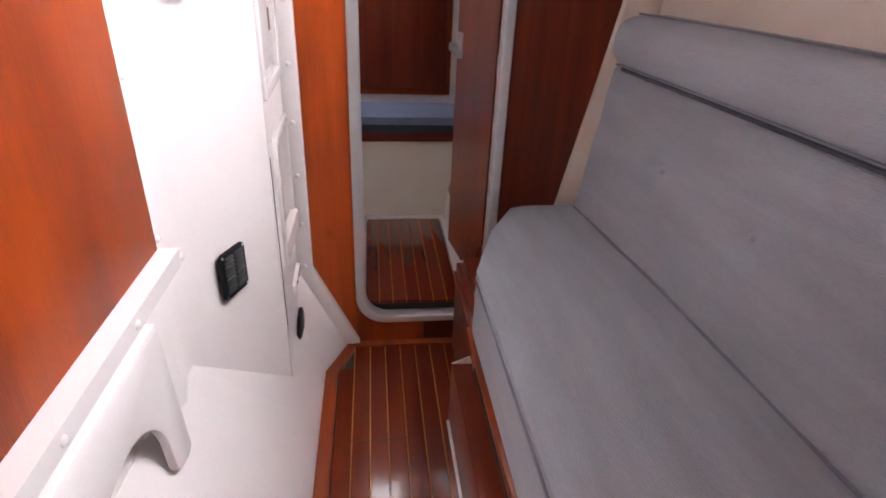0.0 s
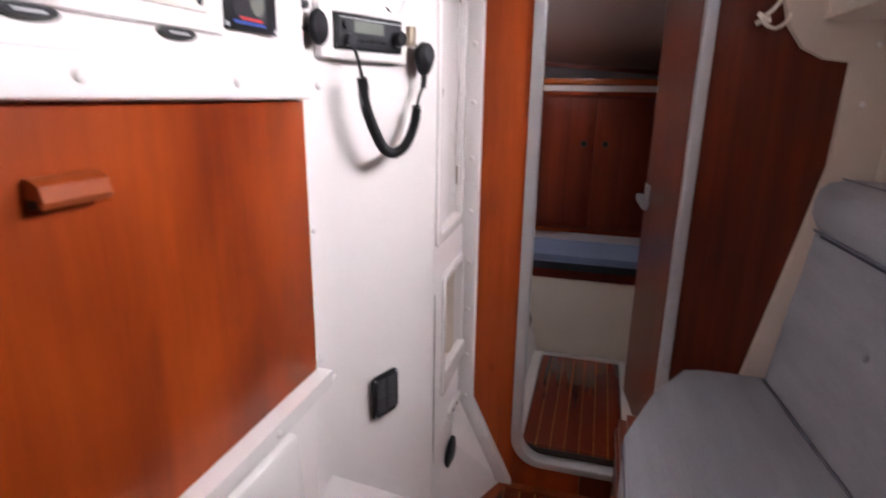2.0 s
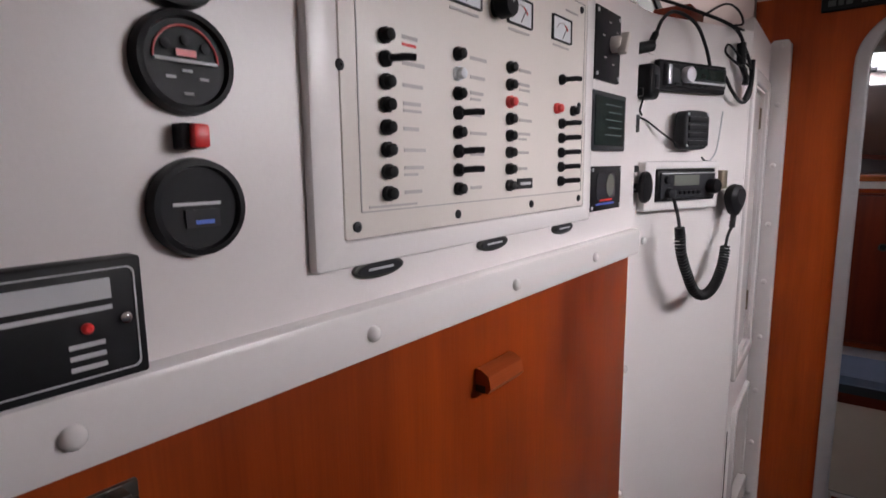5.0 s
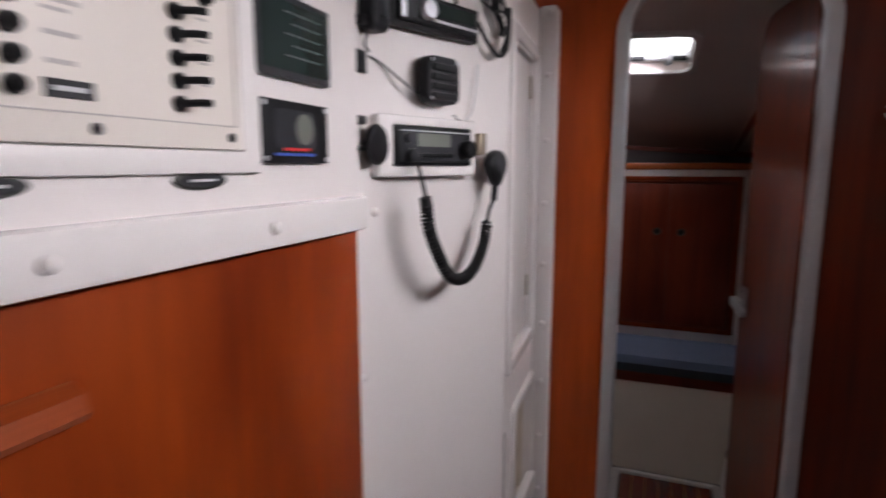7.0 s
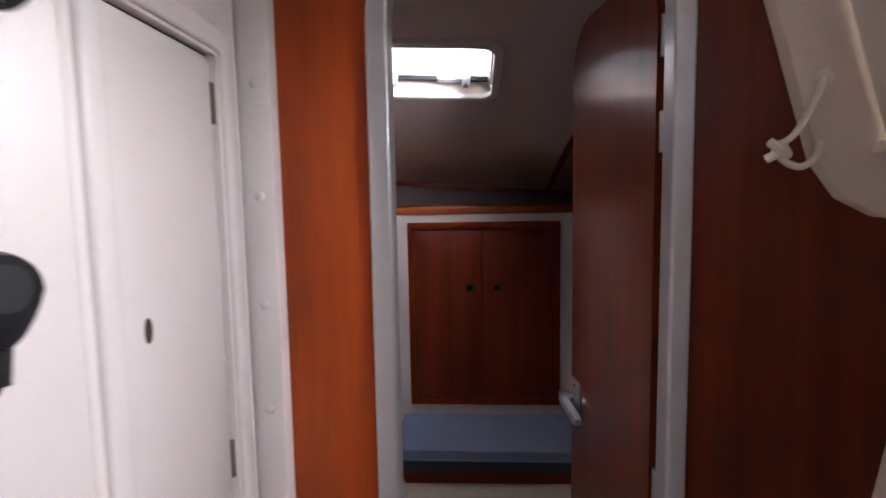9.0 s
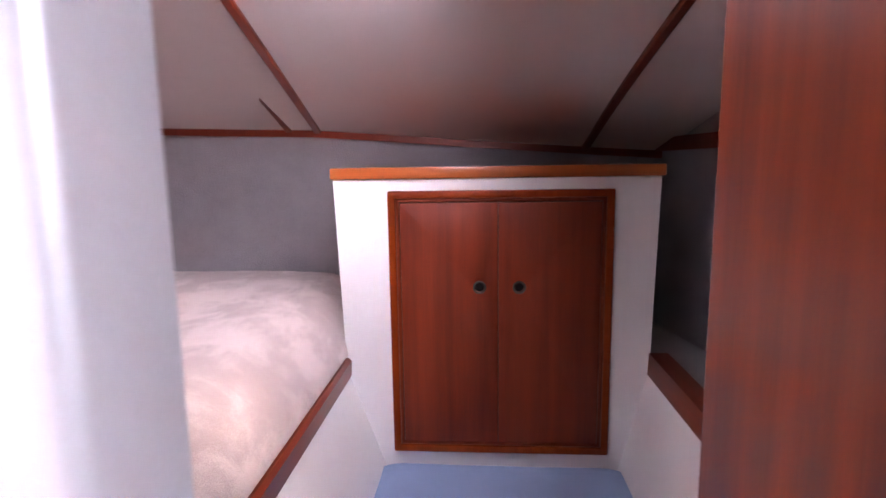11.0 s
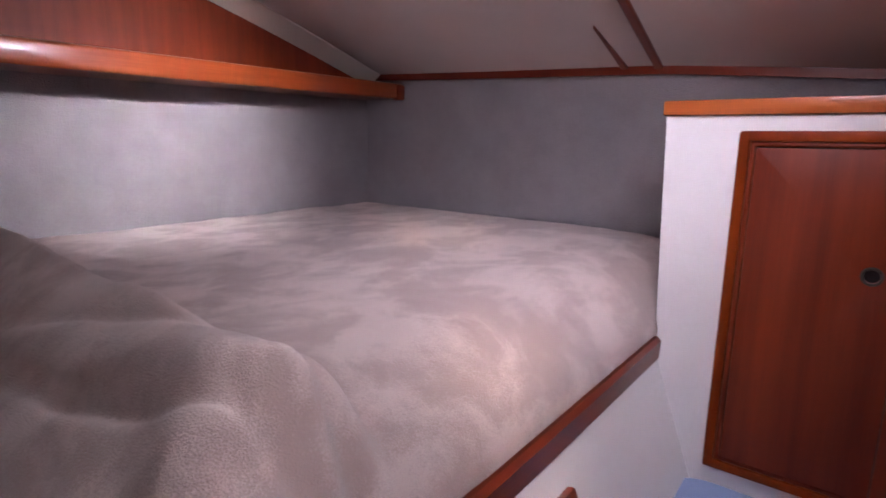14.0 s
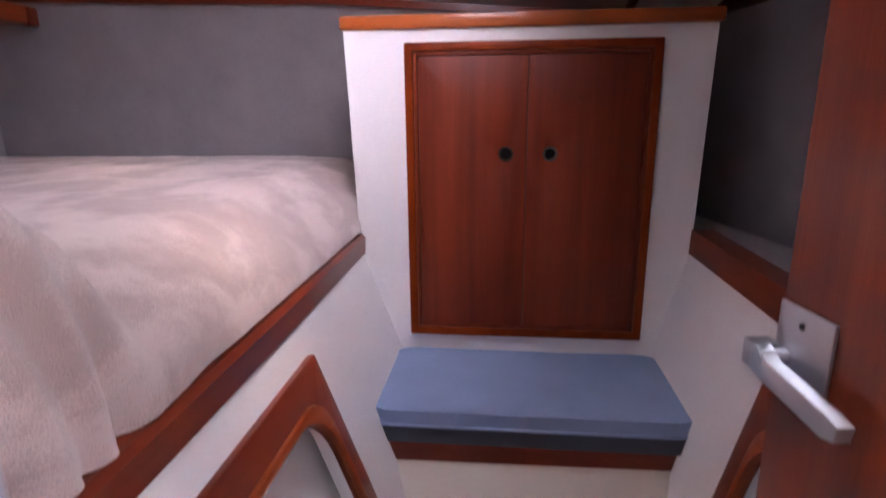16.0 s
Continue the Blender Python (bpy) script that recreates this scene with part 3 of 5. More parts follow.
def sloped_side(name, x_top, x_foot, side, label):
    """White berth front that leans in to the narrow sole, with a framed opening."""
    top, foot = Vector((x_top, 0, 0.83)), Vector((x_foot, 0, 0.143))
    down = (foot - top)
    n = Vector((0, 1, 0)).cross(-down.normalized()) * 1.0
    if n.x * side < 0:
        n = -n
    u = (-down.normalized()).cross(n)
    m = frame_matrix(top, u, n)
    s = 1 if u.y > 0 else -1
    ob = thing(name, (x_foot, 0.5, 0.143), label, "wall", kind="structure")
    L = down.length
    fr = lambda a, b: sorted((s * a, s * b))  # noqa: E731
    y0, y1 = fr(-0.012, 1.22)
    a0, a1 = fr(0.10, 0.680)
    part("panel", plate([(y0, -L), (y1, -L), (y1, 0.0), (y0, 0.0)], -0.02, m, holes=[rr(a0, -0.50, a1, -0.132, 0.06)]), GELCOAT, ob, smooth=False)
    f0, f1 = fr(0.045, 0.735)
    part("opening_frame", plate(rr(f0, -0.56, f1, -0.072, 0.004, 1), 0.012, m, holes=[rr(a0, -0.50, a1, -0.135, (0.05, 0.05, 0.09, 0.09))], bevel=0.004), MAHOGANY_H, ob, "varnished mahogany frame round a locker opening")
    b0, b1 = fr(0.085, 0.692)
    part("opening_bead", plate(rr(b0, -0.515, b1, -0.12, 0.06), 0.020, m, holes=[rr(a0, -0.50, a1, -0.135, (0.05, 0.05, 0.09, 0.09))], bevel=0.006), TEAK_H, ob)
    part("recess", plate(rr(b0 - 0.05, -0.6, b1 + 0.05, -0.08), 0.01, m, base=-0.055), GELCOAT, ob, smooth=False)
    return ob


sloped_side("berth_front_port", 0.118, 0.362, 1, "white sloping berth front with a mahogany-framed locker opening")
sloped_side("berth_front_starboard", 0.884, 0.712, -1, "white sloping side front with a mahogany-framed locker opening")
SPACE[0] = EYE4

# ---- saloon: settee ----
def puffed(outline, z0, z1, lean=0.0, r=0.03, seg=4):
    """A cushion from a plan outline with well rounded edges."""
    bm = prism(outline, z0, z1, "z")
    bmesh.ops.bevel(bm, geom=[e for e in bm.edges if e.calc_face_angle(0) > 0.5], offset=r, segments=seg, affect="EDGES", profile=0.55)
    return bm


def ripple(bm, amount, scale, axis=2):
    """Slight unevenness of stuffed cloth."""
    bmesh.ops.subdivide_edges(bm, edges=[e for e in bm.edges if e.calc_length() > 0.08], cuts=6, use_grid_fill=True)
    bmesh.ops.triangulate(bm, faces=[f for f in bm.faces if len(f.verts) > 4])
    for v in bm.verts:
        v.co[axis] += amount * noise.noise(v.co * scale)
    return bm


settee = thing("settee_base", (0.85, -1.2, 0), "varnished mahogany settee base with a finger rail under the cushion", "settee")
part("front_board", box(0.668, 0.690, -2.6, -0.035, 0.0, 0.325, 0.003), MAHOGANY_H, settee)
part("locker_box", box(0.612, 0.668, -2.6, -0.385, 0.0, 0.20, 0.003), MAHOGANY_H, settee, "projecting mahogany box at the foot of the settee")
part("white_edge", merge(box(0.604, 0.613, -2.6, -0.40, 0.0, 0.010, 0.002), prism([(0.612, 0.20), (0.668, 0.20), (0.668, 0.225)], -0.386, -0.380)), GLOSS_WHITE, settee, "white painted edge strip")
part("finger_rail", box(0.640, 0.700, -2.6, -0.40, 0.300, 0.338, 0.008), TEAK_H, settee, "teak finger rail")
part("rail_return", box(0.660, 0.700, -0.40, -0.035, 0.262, 0.296, 0.004), MAHOGANY_H, settee)
part("rail_slot", box(0.6385, 0.6405, -1.4, -0.55, 0.308, 0.324), SHADOW_GAP, settee, "dark slot in the rail")
part("seat_board", box(0.69, 1.07, -2.6, -0.03, 0.30, 0.34), MAHOGANY_H, settee, smooth=False)

seat_outline = [(0.652, -2.5), (0.652, -0.43), (0.735, -0.20), (0.825, -0.045), (0.870, -0.032), (1.04, -0.032), (1.075, -0.5), (1.11, -1.2), (1.13, -2.5)]
seat = thing("seat_cushion", (0.88, -1.2, 0.34), "blue-grey woven seat cushion on the settee", "cushion")
part("cover", ripple(puffed(seat_outline, 0.340, 0.519, r=0.036, seg=5), 0.004, 6.0), FABRIC, seat)
pipe_pts = [Vector((x, y, 0.497)) for x, y in ((0.6505, -2.5), (0.6505, -0.435), (0.733, -0.205), (0.82, -0.052))]
part("piping", tube(pipe_pts, 0.0035, 6), PIPING, seat, "stitched piping along the seam")
part("rear_piping", tube([(1.025, -0.05, 0.520), (1.066, -0.5, 0.520), (1.10, -1.2, 0.520), (1.12, -2.45, 0.520)], 0.005, 6), PIPING, seat)


def back_surface(y, z):
    """Front face of the sloping back cushion."""
    base = np.interp(-y, (0.03, 0.5, 1.1, 2.5), (1.022, 1.062, 1.090, 1.125))
    return base + (z - 0.517) * 0.125


BUTTONS = [(-0.381, 0.756), (-0.715, 0.742), (-1.06, 0.742), (-1.41, 0.742)]
back = thing("back_cushion", (1.1, -1.2, 0.52), "blue-grey buttoned back cushion of the settee", "cushion")
bm = bmesh.new()
NY, NZ = 120, 30
grid = []
for j in range(NZ + 1):
    z = 0.505 + (0.948 - 0.505) * j / NZ
    row = []
    for k in range(NY + 1):
        y = -0.035 - 2.45 * k / NY
        d = min(z - 0.505, 0.948 - z, -0.035 - y + 0.012)
        edge = 0.022 * max(0.0, 1 - d / 0.03) ** 2
        dimple = sum(0.017 * math.exp(-((y - by) ** 2 + (z - bz) ** 2) / 0.0011) for by, bz in BUTTONS)
        x = back_surface(y, z) + edge + dimple + 0.004 * noise.noise(Vector((y * 5, z * 6, 2))) + 0.0016 * noise.noise(Vector((y * 16, z * 26, 5)))
        row.append(bm.verts.new((x, y, z)))
    grid.append(row)
for j in range(NZ):
    for k in range(NY):
        bm.faces.new((grid[j][k], grid[j][k + 1], grid[j + 1][k + 1], grid[j + 1][k]))
rim = [e for e in bm.edges if len(e.link_faces) == 1]
got = bmesh.ops.extrude_edge_only(bm, edges=rim)
for v in got["geom"]:
    if isinstance(v, bmesh.types.BMVert):
        v.co.x += 0.05
part("cover", bm, FABRIC, back)
for by, bz in BUTTONS:
    part("button", lathe([(0.001, 0.008), (0.006, 0.007), (0.0095, 0.003), (0.0095, -0.002)], Matrix.Translation((back_surface(by, bz) + 0.016, by, bz)) @ Matrix.Rotation(radians(-90), 4, "Y"), 14), FABRIC, back, "covered button")
roll = thing("head_cushion", (1.12, -1.2, 0.94), "blue-grey padded head bolster above the back cushion", "cushion")
prof = [(1.048 + dx, z) for dx, z in ((0.035, 0.948), (0.012, 0.956), (0.0, 0.980), (0.0, 1.020), (0.008, 1.055), (0.03, 1.077), (0.07, 1.084), (0.11, 1.082), (0.125, 1.06), (0.125, 0.96), (0.10, 0.948))]
bm = bmesh.new()
rings = []
for k in range(61):
    y = -0.050 - 2.45 * k / 60
    shift = np.interp(-y, (0.03, 0.5, 1.1, 2.5), (0.0, 0.028, 0.050, 0.075))
    q = 0.80 if k == 0 else (0.94 if k == 1 else 1.0)
    rings.append([bm.verts.new((1.11 + (x - 1.11) * q + shift + 0.002 * noise.noise(Vector((x * 9, y * 6, z * 9))), y, 1.016 + (z - 1.016) * q)) for x, z in prof])
for a, b in zip(rings, rings[1:]):
    for k in range(len(prof)):
        bm.faces.new((a[k], a[(k + 1) % len(prof)], b[(k + 1) % len(prof)], b[k]))
bm.faces.new(rings[0])
bm.faces.new(rings[-1])
part("cover", bm, FABRIC, roll)
part("seam", tube([(1.092, -0.11, 1.083), (1.118, -0.5, 1.085), (1.139, -1.1, 1.085), (1.163, -2.45, 1.085)], 0.0025, 6), PIPING, roll, "stitched seam")
part("lower_seam", tube([(1.055, -0.11, 0.958), (1.080, -0.5, 0.957), (1.102, -1.1, 0.957), (1.126, -2.45, 0.957)], 0.0035, 6), PIPING, roll)
# the shadow under the bolster is drawn as a dark tube
part("shadow_gap", tube([(1.073, -0.11, 0.945), (1.098, -0.5, 0.944), (1.120, -1.1, 0.944), (1.144, -2.45, 0.944)], 0.006, 6), BLUE_DARK, roll, "dark tube coloured as the shadow line below the bolster")

# cord with a knot tied to the gusset
cord = thing("lashing_cord", (0.89, -0.05, 1.42), "knotted white cord hanging from an eye on the gusset", "cord")
part("strand", tube(spline([(0.948, -0.030, 1.534), (0.93, -0.045, 1.505), (0.905, -0.05, 1.463), (0.885, -0.045, 1.446)]), 0.0045, 7), ROPE, cord)
part("loop", tube(spline([(0.884, -0.045, 1.437), (0.897, -0.05, 1.424), (0.915, -0.05, 1.420), (0.934, -0.045, 1.432), (0.944, -0.034, 1.452)]), 0.0045, 7), ROPE, cord)
part("knot", merge(tube(spline([(0.876, -0.045, 1.452), (0.884, -0.058, 1.440), (0.897, -0.048, 1.436), (0.893, -0.036, 1.450), (0.880, -0.05, 1.436), (0.872, -0.045, 1.430)]), 0.006, 7)), ROPE, cord, "knot in the cord")
part("eye", lathe([(0.004, 0), (0.011, 0.002), (0.009, 0.006), (0.003, 0.008)], at(AFT, 0.950, 1.535, 0.026), 14), CREAM, cord, "cream eye screw")


def cap(name, m, mat, label, category, group, r=0.007):
    return tagged(new(name, mesh_of(lathe([(r, -0.001), (r, 0.0015), (r * 0.8, r * 0.55), (r * 0.35, r * 0.8)], EYE4, 14), name, mat)), label, category, group)


first_cap = cap("bolt_cap", EYE4, GLOSS_WHITE, "domed white plastic bolt cap", "bolt cap", "bolt caps on the moulding")
spots = [at(AFT, 0.191, z, 0.030) for z in (1.698, 1.550, 1.394, 1.239, 1.083, 0.928, 0.772, 0.618, 0.465, 0.320)]
spots += [at(AFT, 0.258, 0.180, 0.030)]
spots += [at(AFT, x, z, 0.026) for x, z in ((1.14, 1.385), (1.13, 1.25))]
spots += [at(WALL_A, y, 1.268, 0.008) for y in (-0.74, -0.954, -1.183, -1.413, -1.63)]
spots += [frame_matrix((0.060, -0.728, z), (0, 1, 0), (1, 0, 0)) for z in (1.285, 1.02, 0.765)]
spots += [at(WALL_A, -0.74, 0.738, 0.015), at(WALL_A, -0.93, 0.738, 0.015), at(WALL_A, -1.13, 0.738, 0.015)]
first_cap.matrix_world = spots[0]
for m in spots[1:]:
    copy_thing(first_cap, m)

# ---- saloon: fold-down wooden front, loose board, vents, lockers ----
front = thing("fall_front", (0.07, -1.6, 0.757), "varnished teak fall front below the instruments", "locker door")
part("leaf", plate(rr(-2.5, 0.757, -0.752, 1.245), 0.02, WALL_A, base=-0.032, bevel=0.002), TEAK_FRONT, front)
pull = part("pull", prism([(0.070, 1.153), (0.086, 1.154), (0.090, 1.160), (0.087, 1.174), (0.077, 1.180), (0.070, 1.180)], -1.238, -1.166), TEAK_H, front, "shaped wooden finger pull")
part("finger_slot", box(0.0710, 0.0830, -1.2395, -1.2382, 1.1545, 1.1625), SHADOW_GAP, pull, "dark finger hollow")
bolt = part("barrel_bolt", merge(box(0.068, 0.072, -1.687, -1.595, 1.197, 1.223, 0.001), tube([(0.080, -1.707, 1.210), (0.080, -1.599, 1.210)], 0.0065, 10), tube([(0.080, -1.647, 1.210), (0.096, -1.647, 1.214)], 0.004, 8)), PEWTER, front, "metal barrel bolt")
part("keeper", box(0.068, 0.084, -1.613, -1.603, 1.198, 1.222, 0.002), PEWTER, bolt)
part("keeper", box(0.068, 0.084, -1.679, -1.669, 1.198, 1.222, 0.002), PEWTER, bolt)
board_m = frame_matrix((0.076, 0, 0), (0, 1, 0), (1, 0, 0))
arch = [(-1.032 + 0.122 * math.cos(a), 0.478 + 0.122 * math.sin(a)) for a in [math.pi * (1 - k / 16) for k in range(0, 17)]]
solid("bin_board", plate([(-1.9, 0.40), (-1.165, 0.40)] + arch + [(-0.905, 0.44), (-0.895, 0.425), (-0.855, 0.415), (-0.838, 0.425), (-0.842, 0.46), (-0.864, 0.685), (-0.872, 0.698), (-1.9, 0.698)], 0.014, board_m, bevel=0.004), GLOSS_WHITE,
      "white board with an arched hand hole under the ledge", "locker board")


def louvre_vent(label):
    ob = thing("air_vent", (0.12, -0.56, 0.55), label, "vent")
    m = at(WALL_B, 0.166, 0.598, 0.001)
    part("frame", plate(rr(-0.041, -0.052, 0.041, 0.052, 0.012), 0.006, m, bevel=0.002), BLACK, ob)
    for k in range(9):
        for s in (-1, 1):
            part("louvre", box(s * 0.0165 - 0.0135, s * 0.0165 + 0.0135, -0.040 + 0.0095 * k, -0.0345 + 0.0095 * k, 0.004, 0.0105, 0.001, m=m), VENT_GREY, ob)
    for sx in (-1, 1):
        for sy in (-1, 1):
            part("screw", lathe([(0.0028, 0), (0.0028, 0.0072), (0.001, 0.0078)], at(m, sx * 0.034, sy * 0.045), 10), SATIN, ob)
    return ob


louvre_vent("black plastic louvred air vent in the white wall")
vent2 = thing("round_vent", (0.2, -0.17, 0.15), "round black plastic vent low on the locker side", "vent")
vm = frame_matrix((0.182, -0.19, 0.205), (0.05, 1, 0.0), (1, -0.05, -0.05))
part("rim", plate(oval(0, 0, 0.046, 0.062), 0.008, vm, bevel=0.003), BLACK, vent2)
part("grille", plate(oval(0, 0, 0.036, 0.050), 0.010, vm, bevel=0.002), CHARCOAL, vent2)

locker_door = thing("side_locker", (0.16, -0.216, 0.935), "white flush locker door with a finger hole", "locker door")
part("door", plate(rr(-0.331, 0.939, -0.102, 1.568, 0.004, 2), 0.016, WALL_C, base=-0.024, bevel=0.002), GLOSS_WHITE, locker_door)
part("finger_hole", plate(oval(-0.276, 1.262, 0.007, 0.013), 0.0012, WALL_C, base=-0.0085), SHADOW_GAP, locker_door, "dark oval finger hole")
part("dark_joint", box(-0.335, -0.098, 1.5685, 1.5715, -0.030, -0.012, m=WALL_C), SHADOW_GAP, locker_door, "dark joint above the door")
for z in (1.512, 1.042):
    h = part("hinge", box(-0.104, -0.095, z - 0.026, z + 0.026, -0.009, -0.004, 0.001, m=WALL_C), BRASS, locker_door, "small tarnished hinge")
    part("hinge_pin", tube([(-0.094, z - 0.026, -0.006), (-0.094, z + 0.026, -0.006)], 0.0028, 8, WALL_C), SATIN, h)
pocket = thing("pocket_frame", (0.19, -0.165, 0.47), "white moulded rim round an open pocket in the locker side", "locker")
part("rim", plate(rr(-0.296, 0.455, -0.040, 0.805, 0.02), 0.010, WALL_C, holes=[rr(-0.275, 0.475, -0.055, 0.785, 0.02)], bevel=0.004), GLOSS_WHITE, pocket)
part("lip", prism([(0.166, 0.462), (0.186, 0.466), (0.186, 0.520), (0.178, 0.524), (0.166, 0.524)], -0.285, -0.045), GLOSS_WHITE, pocket, "raised front lip")
latch_plate = thing("locker_latch", (0.19, -0.12, 0.29), "small white latch plate with two screws", "latch")
part("plate", box(0.166, 0.182, -0.19, -0.05, 0.325, 0.345, 0.003), GLOSS_WHITE, latch_plate)
for y in (-0.15, -0.11):
    part("screw", lathe([(0.004, 0), (0.004, 0.002), (0.002, 0.003)], Matrix.Translation((0.182, y, 0.335)) @ Matrix.Rotation(radians(90), 4, "Y"), 10), CHARCOAL, latch_plate)
solid("wall_joint", box(0.1805, 0.1825, -0.362, -0.360, 0.29, 0.78), SHADOW_GAP, "fine dark joint between the mouldings", "trim", kind="structure")

# lamp over the doorway and the wooden block, screen and cables on the shelf above the instruments
bar = thing("name_plate", (0.41, -0.02, 1.765), "black name plate with dim pale lettering above the doorway", "sign")
part("body", box(0.266, 0.552, 1.767, 1.802, 0.0, 0.012, 0.003, m=AFT), BLACK, bar)
spot = 0.280
for k, wide in enumerate((0.016, 0.011, 0.013, 0.0, 0.012, 0.014, 0.011, 0.015, 0.0, 0.013, 0.012, 0.010, 0.014, 0.012, 0.013)):
    if wide:
        part("lettering", box(spot, spot + wide, 1.778, 1.792, 0.012, 0.0126, m=AFT), FAINT_INK, bar)
    spot += (wide or 0.008) + 0.0045
# oversized screen that stands in for the dark tinted window behind the shelf
plotter = thing("chart_plotter", (-0.12, -0.62, 1.645), "grey tilted screen in a black frame, enlarged in place of a dark tinted window", "screen")
pm = frame_matrix((-0.10, -0.62, 1.655), (0.35, 0.94, 0), (0.85, -0.32, 0.42))
part("screen", plate(rr(-0.30, 0.0, 0.30, 0.24, 0.01), 0.008, pm), GREY_PANEL, plotter)
part("frame", plate(rr(-0.315, -0.012, 0.315, 0.255, 0.015), 0.016, pm, holes=[rr(-0.295, 0.010, 0.295, 0.235, 0.008)], base=-0.002, bevel=0.003), BLACK, plotter)
part("foot", box(-0.20, -0.06, -0.75, -0.48, 1.645, 1.66, 0.004), BLACK, plotter)
solid("wooden_block", box(-0.02, 0.06, -0.40, -0.28, 1.645, 1.745, 0.004), MAHOGANY, "dark wooden block on the shelf", "block")

# ---- navigation instruments ----
def screw_head(m, parent, r=0.0045):
    return part("screw", lathe([(r, 0), (r, 0.0012), (r * 0.6, 0.0024), (r * 0.25, 0.0024), (r * 0.2, 0.0012)], m, 12), CHARCOAL, parent)


board = thing("switchboard", (0.08, -1.21, 1.32), "cream electrical switchboard with breakers and four meters", "switchboard")
part("surround", plate(rr(-1.462, 1.324, -0.958, 1.652, 0.004, 2), 0.010, at(WALL_A, 0, 0, -0.0095), holes=[rr(-1.432, 1.345, -0.984, 1.628, 0.002, 1)], bevel=0.003), GLOSS_WHITE, board, "raised white surround")
face = part("face", plate(rr(-1.431, 1.346, -0.985, 1.627, 0.002, 1), 0.009, at(WALL_A, 0, 0, -0.0095), bevel=0.001), PANEL_CREAM, board)
FACE = at(WALL_A, 0, 0, -0.0004)
part("scribed_line", plate(rr(-1.414, 1.3665, -0.992, 1.6125, 0.001, 1), 0.0006, FACE, holes=[rr(-1.4128, 1.3677, -0.9932, 1.6113, 0.001, 1)]), INK, board, "thin engraved border line")
for y, z in ((-1.419, 1.356), (-1.283, 1.356), (-1.134, 1.357), (-1.000, 1.357), (-1.432, 1.479), (-1.006, 1.481), (-1.426, 1.605), (-1.284, 1.604), (-1.145, 1.603), (-1.004, 1.604)):
    screw_head(at(FACE, y, z), board)


def button(m, parent, mat=BLACK):
    return part("breaker_button", lathe([(0.0066, 0), (0.0066, 0.004), (0.0052, 0.0045), (0.0050, 0.009), (0.0030, 0.0105)], m, 14), mat, parent)


def toggle(m, parent):
    t = part("toggle_switch", lathe([(0.0066, 0), (0.0066, 0.004), (0.0045, 0.006), (0.0035, 0.008)], m, 14), BLACK, parent)
    part("lever", tube([(0, 0, 0.005), (0.009, 0.001, 0.016), (0.016, 0.001, 0.020)], 0.0032, 8, m), BLACK, t)
    return t


def label_bar(y, z, w, parent, mat=INK, h=0.0032):
    return part("printed_label", box(y, y + w, z - h / 2, z + h / 2, 0.0, 0.0006, m=FACE), mat, parent)


COLUMNS = [(-1.383, (0, 1, 0, 0, 0, 0, 0, 0)), (-1.283, (0, 2, 0, 1, 0, 1, 1, 0)), (-1.187, (0, 0, 3, 0, 0, 0, 0, 0))]
STEP = (1.508 - 1.381) / 7
for c, (y, kinds) in enumerate(COLUMNS):
    for k, kind in enumerate(kinds):
        z = 1.508 - STEP * k
        m = at(FACE, y, z)
        if kind == 1:
            toggle(m, board)
        else:
            button(m, board, {0: BLACK, 2: METER_WHITE, 3: RED}[kind])
        two = (c + k) % 3 == 0
        if c == 2 and k == 7:
            part("label_plate", box(-1.168, -1.134, 1.376, 1.388, 0, 0.0016, m=FACE), CHARCOAL, board, "dark engraved label plate")
            label_bar(-1.163, 1.382, 0.024, board, PALE_INK).location.x += 0.0016
        else:
            label_bar(y + 0.022, z + (0.003 if two else 0), 0.020 + 0.009 * ((k * 7 + c * 3) % 4) / 3, board)
            if two:
                label_bar(y + 0.022, z - 0.003, 0.018 + 0.006 * (k % 2), board, RED if (c, k) == (0, 0) else INK, 0.0024)
toggle(at(FACE, -1.061, 1.509), board)
button(at(FACE, -1.073, 1.473), board, RED)
button(at(FACE, -1.026, 1.473), board)
for k in range(5):
    toggle(at(FACE, -1.059, 1.455 - k * (1.455 - 1.382) / 4), board)
    label_bar(-1.036, 1.455 - k * (1.455 - 1.382) / 4, 0.012, board, INK, 0.002)
for y0, y1 in ((-1.406, -1.349), (-1.298, -1.243), (-1.193, -1.140), (-1.089, -1.037)):
    me = part("meter", plate(rr(y0, 1.554, y1, 1.5835, 0.001, 1), 0.003, FACE, holes=[rr(y0 + 0.0014, 1.5554, y1 - 0.0014, 1.5821, 0.001, 1)]), CHARCOAL, board, "analogue meter in a black rim")
    part("dial", box(y0 + 0.002, y1 - 0.002, 1.556, 1.5815, 0.0, 0.0018, m=FACE), METER_WHITE, me)
    cx, r = (y0 + y1) / 2, 0.020
    arc = [(cx + r * math.cos(a), 1.556 + r * math.sin(a), 0.0022) for a in [radians(40 + 100 * k / 10) for k in range(11)]]
    part("scale_arc", tube(arc[3:], 0.0006, 4, FACE), INK, me)
    part("red_arc", tube(arc[:4], 0.0008, 4, FACE), RED, me)
    part("needle", tube([(cx, 1.558, 0.0026), (cx + 0.012, 1.573, 0.0026)], 0.0005, 4, FACE), BLACK, me)
    label_bar(y0 + 0.004, 1.5485, y1 - y0 - 0.008, board, INK, 0.0024)
label_bar(-1.29, 1.598, 0.06, board, INK, 0.003)
label_bar(-1.05, 1.595, 0.035, board, INK, 0.0024)
label_bar(-1.405, 1.3705, 0.06, board, INK, 0.002)
